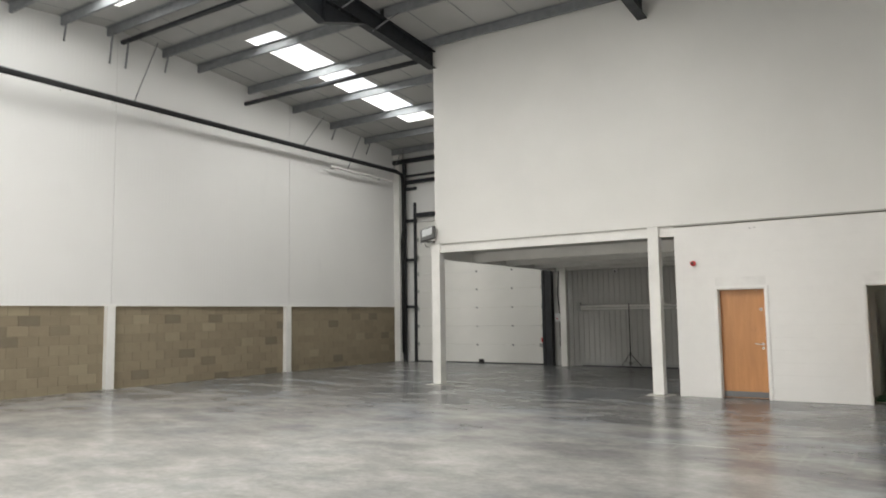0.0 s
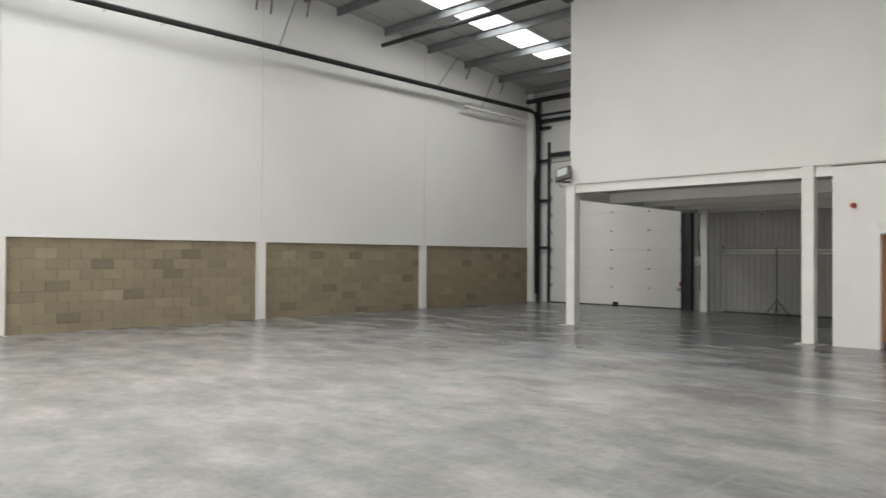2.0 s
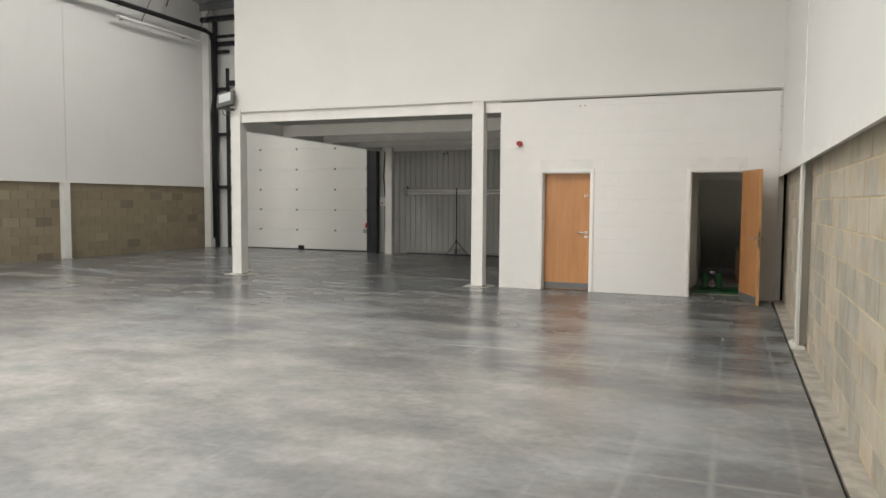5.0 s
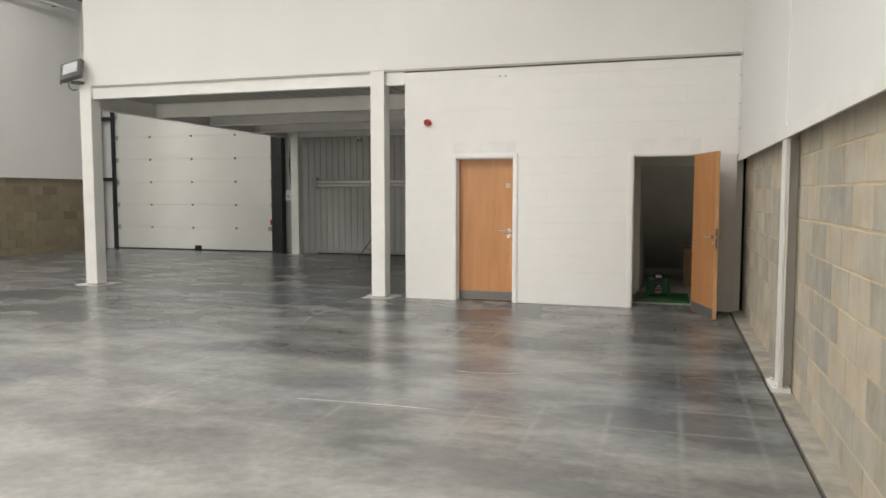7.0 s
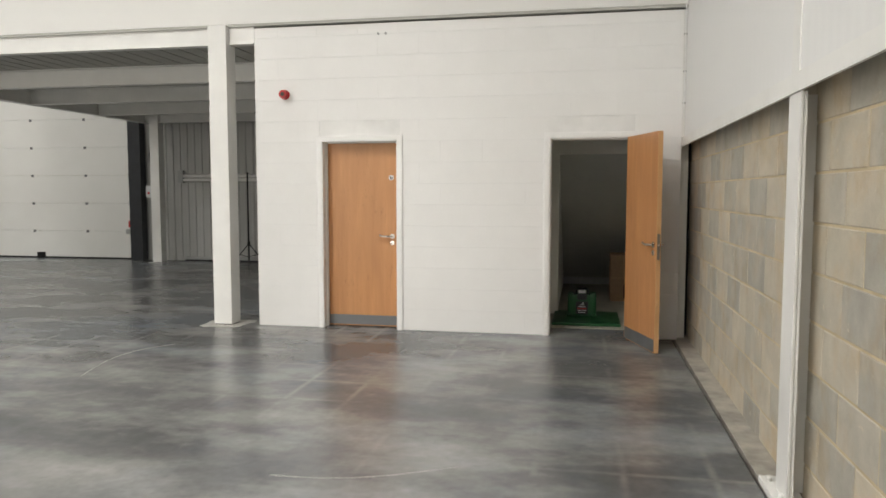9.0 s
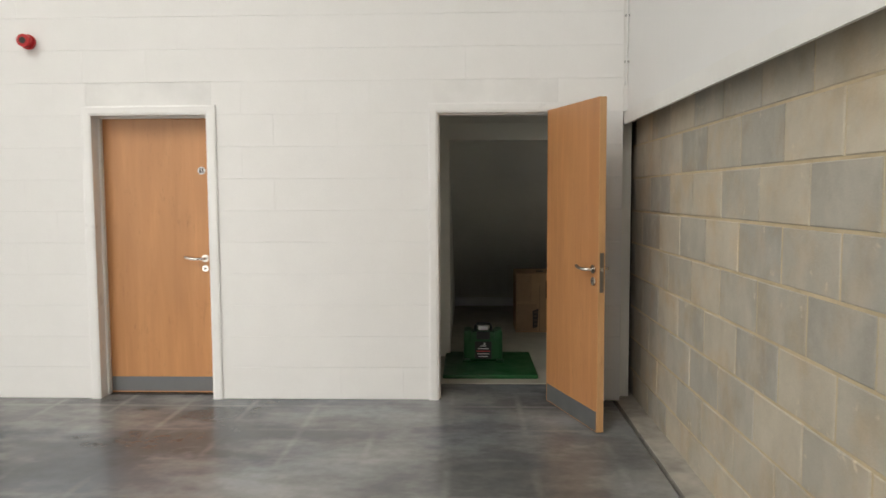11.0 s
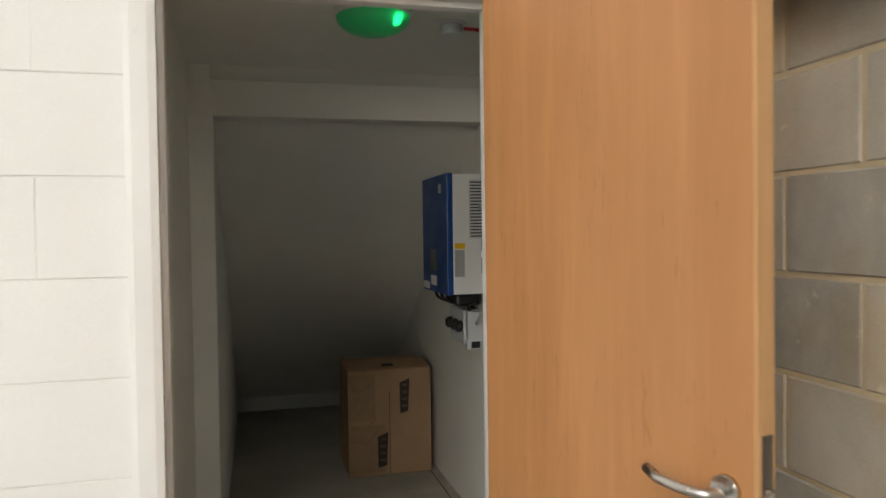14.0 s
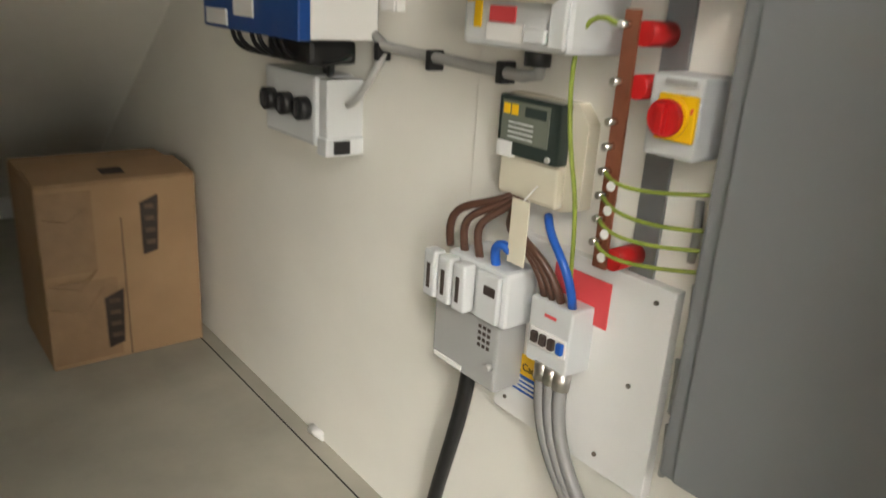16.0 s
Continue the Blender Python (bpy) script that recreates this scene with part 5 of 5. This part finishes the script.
cu = thing("breaker_box", "small light grey breaker box with four blue-black toggles", "breaker box", (0.67, 15.78, 0.665))
body = part("body", B(0.636, 15.738, 0.668, LX - 0.001, 15.83, 0.782, bev=0.005), M_GREY_BOX, cu)
part("window", B(0.633, 15.743, 0.70, 0.637, 15.822, 0.732, bev=0.001), M_LABEL, cu)
for k in range(4):
    part("toggle", B(0.625, 15.745 + k * 0.019, 0.708, 0.633, 15.757 + k * 0.019, 0.727, bev=0.002), M_BLUE_WIRE if k == 0 else M_PRINT, cu)
part("brand_bar", B(0.6345, 15.77, 0.757, 0.6365, 15.795, 0.762), M_PINK, cu)
cl = thing("caution_label", "yellow and blue caution label on the board", "label", (0.711, 15.83, 0.56))
lab = part("plate", B(LX - 0.0025, 15.82, 0.595, LX - 0.0005, 15.91, 0.635), M_YELLOW, cl)
part("blue_plate", B(LX - 0.0025, 15.82, 0.56, LX - 0.0005, 15.91, 0.595), M_BLUE_WIRE, cl)
tri = bmesh.new()
prism(tri, [(15.883, 0.6), (15.906, 0.6), (15.8945, 0.628)], "x", LX - 0.0038, LX - 0.0028)
part("triangle", tri, M_PRINT, cl)
curve = bpy.data.curves.new("lettering", "FONT")
curve.body, curve.size, curve.extrude = "Caution", 0.02, 0.0004
txt = new("lettering_source", curve)
word = bpy.data.meshes.new_from_object(txt)
bpy.data.objects.remove(txt)
bpy.data.curves.remove(curve)
wm = bmesh.new()
wm.from_mesh(word)
bpy.data.meshes.remove(word)
turned(wm, Matrix(((0, 0, -1, LX - 0.0032), (-1, 0, 0, 15.881), (0, 1, 0, 0.606), (0, 0, 0, 1))))
part("lettering", wm, M_PRINT, cl, "black lettering")
for k in range(3):
    part("text_line", B(LX - 0.0038, 15.83, 0.566 + k * 0.009, LX - 0.0026, 15.90, 0.57 + k * 0.009), M_LABEL, cl)
rl = thing("red_label", "red warning label behind the cables", "label", (0.71, 15.78, 0.76))
part("plate", B(LX - 0.003, 15.712, 0.752, LX - 0.0005, 15.83, 0.83), M_PINK, rl)

# Meter tails.
for k, y in enumerate((16.048, 16.006, 15.964)):
    t = thing("meter_tail", "brown insulated meter tail", "cable", (0.66, y, 0.8), "meter tails")
    part("tail", T(bezier((0.66, y, 0.802), (0.645, y + 0.01, 0.905 - 0.012 * k), (0.66, 15.97, 0.885 - 0.012 * k), (0.7, 15.93 - 0.01 * k, 0.925)), 0.0075, 8), M_BROWN, t)
for k in range(3):
    t = thing("meter_tail", "brown insulated meter tail", "cable", (0.67, 15.8, 0.78), "meter tails")
    part("tail", T(bezier((0.70, 15.915 - 0.006 * k, 0.925), (0.65, 15.93 - 0.012 * k, 0.84), (0.645, 15.83 - 0.01 * k, 0.9), (0.675, 15.815 - 0.018 * k, 0.782)), 0.0075, 8), M_BROWN, t)
t = thing("neutral_tail", "blue insulated meter tail", "cable", (0.66, 15.9, 0.8), "neutral tails")
part("tail", T(bezier((0.66, 15.92, 0.80), (0.645, 15.925, 0.855), (0.645, 15.89, 0.86), (0.66, 15.88, 0.83)), 0.0085, 8), M_BLUE_WIRE, t)
t = thing("neutral_tail", "blue insulated meter tail", "cable", (0.67, 15.76, 0.78), "neutral tails")
part("tail", T(bezier((0.70, 15.85, 0.905), (0.655, 15.80, 0.875), (0.645, 15.745, 0.87), (0.675, 15.755, 0.782)), 0.0075, 8), M_BLUE_WIRE, t)

fc = thing("flexible_conduit", "ribbed grey flexible cables below the breaker box", "cable", (0.7, 15.7, 0.0), "flexible conduits")
for k in range(3):
    p = bezier((0.668, 15.795 - 0.022 * k, 0.67), (0.655, 15.8 - 0.02 * k, 0.47), (0.66, 15.66 - 0.012 * k, 0.46), (0.69, 15.3 - 0.03 * k, 0.0), 20)
    part("cable", T(p, 0.0115, 8), M_METAL_LEAD, fc)
    g = part("gland", T([p[0] + Vector((0, 0, 0.003)), p[1]], 0.015, 10), M_CHROME, fc, "bright cable gland")

# Grey steel cabinet next to the doorway.
gc = thing("electrical_cabinet", "tall grey painted steel cabinet on the wall", "cabinet", (0.7, 15.35, 0.64))
part("body", B(0.667, 15.17, 0.6, 0.76, 15.552, 1.96, bev=0.006), M_CABINET, gc)
dr = part("door", B(0.655, 15.175, 0.608, 0.666, 15.522, 1.952, bev=0.003), M_CABINET, gc, "flat grey cabinet door")
rs = thing("pipe_stub", "small pale fitting lying at the wall foot", "fitting", (0.745, 16.68, 0.0))
part("stub", T([(0.735, 16.72, 0.016), (0.745, 16.66, 0.016)], 0.015, 10), M_LABEL, rs)

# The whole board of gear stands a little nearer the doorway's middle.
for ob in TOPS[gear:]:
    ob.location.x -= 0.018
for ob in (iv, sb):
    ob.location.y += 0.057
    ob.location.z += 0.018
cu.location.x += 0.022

# A few pale scratches in the floor.
solo("floor_scratch", T(arc((-2.64, 9.81, 0.0), (-1.58, 9.84, 0.0), (0.000, 0.015, 0.0)), 0.0022, 5), M_SCRATCH, "thin pale scratch in the concrete floor", "scratch", "floor scratches")
solo("floor_scratch", T(arc((-1.75, 10.95, 0.0), (-0.82, 11.24, 0.0), (-0.015, -0.095, 0.0)), 0.0022, 5), M_SCRATCH, "thin pale scratch in the concrete floor", "scratch", "floor scratches")
solo("floor_scratch", T(arc((-4.08, 12.59, 0.0), (-4.01, 13.85, 0.0), (-0.185, 0.140, 0.0)), 0.0022, 5), M_SCRATCH, "thin pale scratch in the concrete floor", "scratch", "floor scratches")

# ---------------- block faces ----------------
CACHE = {}


def chamfered(name, lx, ly, lz, c, axis, ends=True):
    """A block with a chamfer round its shown face, at the origin corner. axis: the way its face looks, -x, +x or -y."""
    bm = bmesh.new()
    def p(u, v, d):
        return {"-x": (d, u, v), "+x": (-d, u, v), "-y": (u, d, v)}[axis]
    L, H, D = (ly, lz, lx) if axis != "-y" else (lx, lz, ly)
    rings = []
    for i, d in ((c, 0.0), (0.0, c), (0.0, D)):
        rings.append([bm.verts.new(p(u, v, d)) for u, v in ((i * ends, i), (L - i * ends, i), (L - i * ends, H - i), (i * ends, H - i))])
    bm.faces.new(rings[0])
    for a, b in zip(rings, rings[1:]):
        for k in range(4):
            bm.faces.new((a[k], a[(k + 1) % 4], b[(k + 1) % 4], b[k]))
    bmesh.ops.recalc_face_normals(bm, faces=bm.faces[:])
    return bm


def subtract(span, holes):
    out = [span]
    for h0, h1 in holes:
        nxt = []
        for a, b in out:
            if h1 <= a or h0 >= b:
                nxt.append((a, b))
                continue
            if a < h0 - 0.02:
                nxt.append((a, h0))
            if b > h1 + 0.02:
                nxt.append((h1, b))
        out = nxt
    return out


def courses(u0, u1, edges, phase, openings, joint, perp=None):
    perp = joint if perp is None else perp
    return list(laid(u0, u1, edges, phase, openings, joint, perp))


def laid(u0, u1, edges, phase, openings, joint, perp):
    """Running bond: yields u0, u1, z0, z1 of each block."""
    for k, (z0, z1) in enumerate(zip(edges, edges[1:])):
        start = phase + (0.22 if k % 2 else 0.0)
        start += math.floor((u0 - start) / 0.44) * 0.44
        holes = [(a, b) for a, b, top in openings if z0 < top - 0.01]
        while start < u1:
            for a, b in subtract((max(start, u0), min(start + 0.44, u1)), holes):
                if b - a > 0.03:
                    yield a + perp / 2, b - perp / 2, z0 + joint / 2, z1 - joint / 2
            start += 0.44


# Side wall: tan-grey blocks, each one a piece.
R_EDGES = [-0.04, 0.174] + [0.174 + 0.2275 * k for k in range(1, 8)] + [SILL + 0.04]
RNG = random.Random(5)
for a, b, z0, z1 in courses(2.2, 15.255, R_EDGES, 13.36, (), 0.012):
    key = (round(b - a, 3), round(z1 - z0, 3))
    if key not in CACHE:
        CACHE[key] = mesh_of("block", chamfered("block", 0.1, key[0], key[1], 0.004, "-x"), M_BLOCK_R)
    ob = new("block", CACHE[key])
    ob.parent = wall_right
    ob.location = (XR + RNG.uniform(-0.002, 0.002), a, z0)
bm = bmesh.new()
for a, b, z0, z1 in courses(Y_FRONT, 2.2, R_EDGES, 13.36, (), 0.009):
    bx(bm, XR, a, z0, XR + 0.1, b, z1)
tagged(part("far_blocks", bm, M_BLOCK_R, wall_right), kind="stuff")

# Far side wall: tan blocks, joined.
L_EDGES = [-0.04] + [0.17 + 0.2175 * k for k in range(0, 8)] + [SILL - 0.02]
verts, faces = [], []
for a, b, z0, z1 in courses(Y_FRONT, Y_BACK, L_EDGES, 0.1, (), 0.003):
    n0 = len(verts)
    xf, c, j = XL - 0.018, 0.004, RNG.uniform(0, 0.003)
    for i, x in ((c, xf + j), (0, xf + j - c), (0, xf - 0.08)):
        verts += [(x, a + i, z0 + i), (x, b - i, z0 + i), (x, b - i, z1 - i), (x, a + i, z1 - i)]
    faces.append((n0, n0 + 1, n0 + 2, n0 + 3))
    for r in (0, 4):
        for k in range(4):
            faces.append((n0 + r + k, n0 + r + 4 + k, n0 + r + 4 + (k + 1) % 4, n0 + r + (k + 1) % 4))
me = bpy.data.meshes.new("blocks")
me.from_pydata(verts, [], faces)
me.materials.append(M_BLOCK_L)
ob = new("blocks", me)
ob.parent = wall_left
tagged(ob, "tan concrete blocks of uneven tone", kind="stuff")

# White painted blocks round the two doors.
F_EDGES = [0.0] + [0.007 + 0.2202 * k for k in range(1, 15)]
F_EDGES = [z for z in F_EDGES if z < 3.19] + [3.2]
WC = {}
for a, b, z0, z1 in courses(-3.665, 0.742, F_EDGES, -1.2, ((D1[0] - 0.034, D1[1] + 0.034, HEAD + 0.03), (D2[0] - 0.034, D2[1] + 0.034, HEAD + 0.03)), 0.0026, 0.0):
    key = (round(b - a, 3), round(z1 - z0, 3), RNG.random() < 0.28)
    if key not in WC:
        WC[key] = mesh_of("block", chamfered("block", key[0], 0.1, key[1], 0.0014, "-y", key[2]), M_WHITE_BLOCK)
    ob = new("block", WC[key])
    ob.parent = wall_room
    ob.location = (a, MY + RNG.uniform(-0.0002, 0.0002), z0)

# Turn the side wall half a degree about the foot of its middle column.
RIGHT.append(wall_right)
SKEW = Matrix.Translation((XR, 11.0, 0)) @ Matrix.Rotation(radians(-0.16), 4, "Z") @ Matrix.Translation((-XR, -11.0, 0))
for ob in RIGHT:
    ob.matrix_basis = SKEW @ ob.matrix_basis
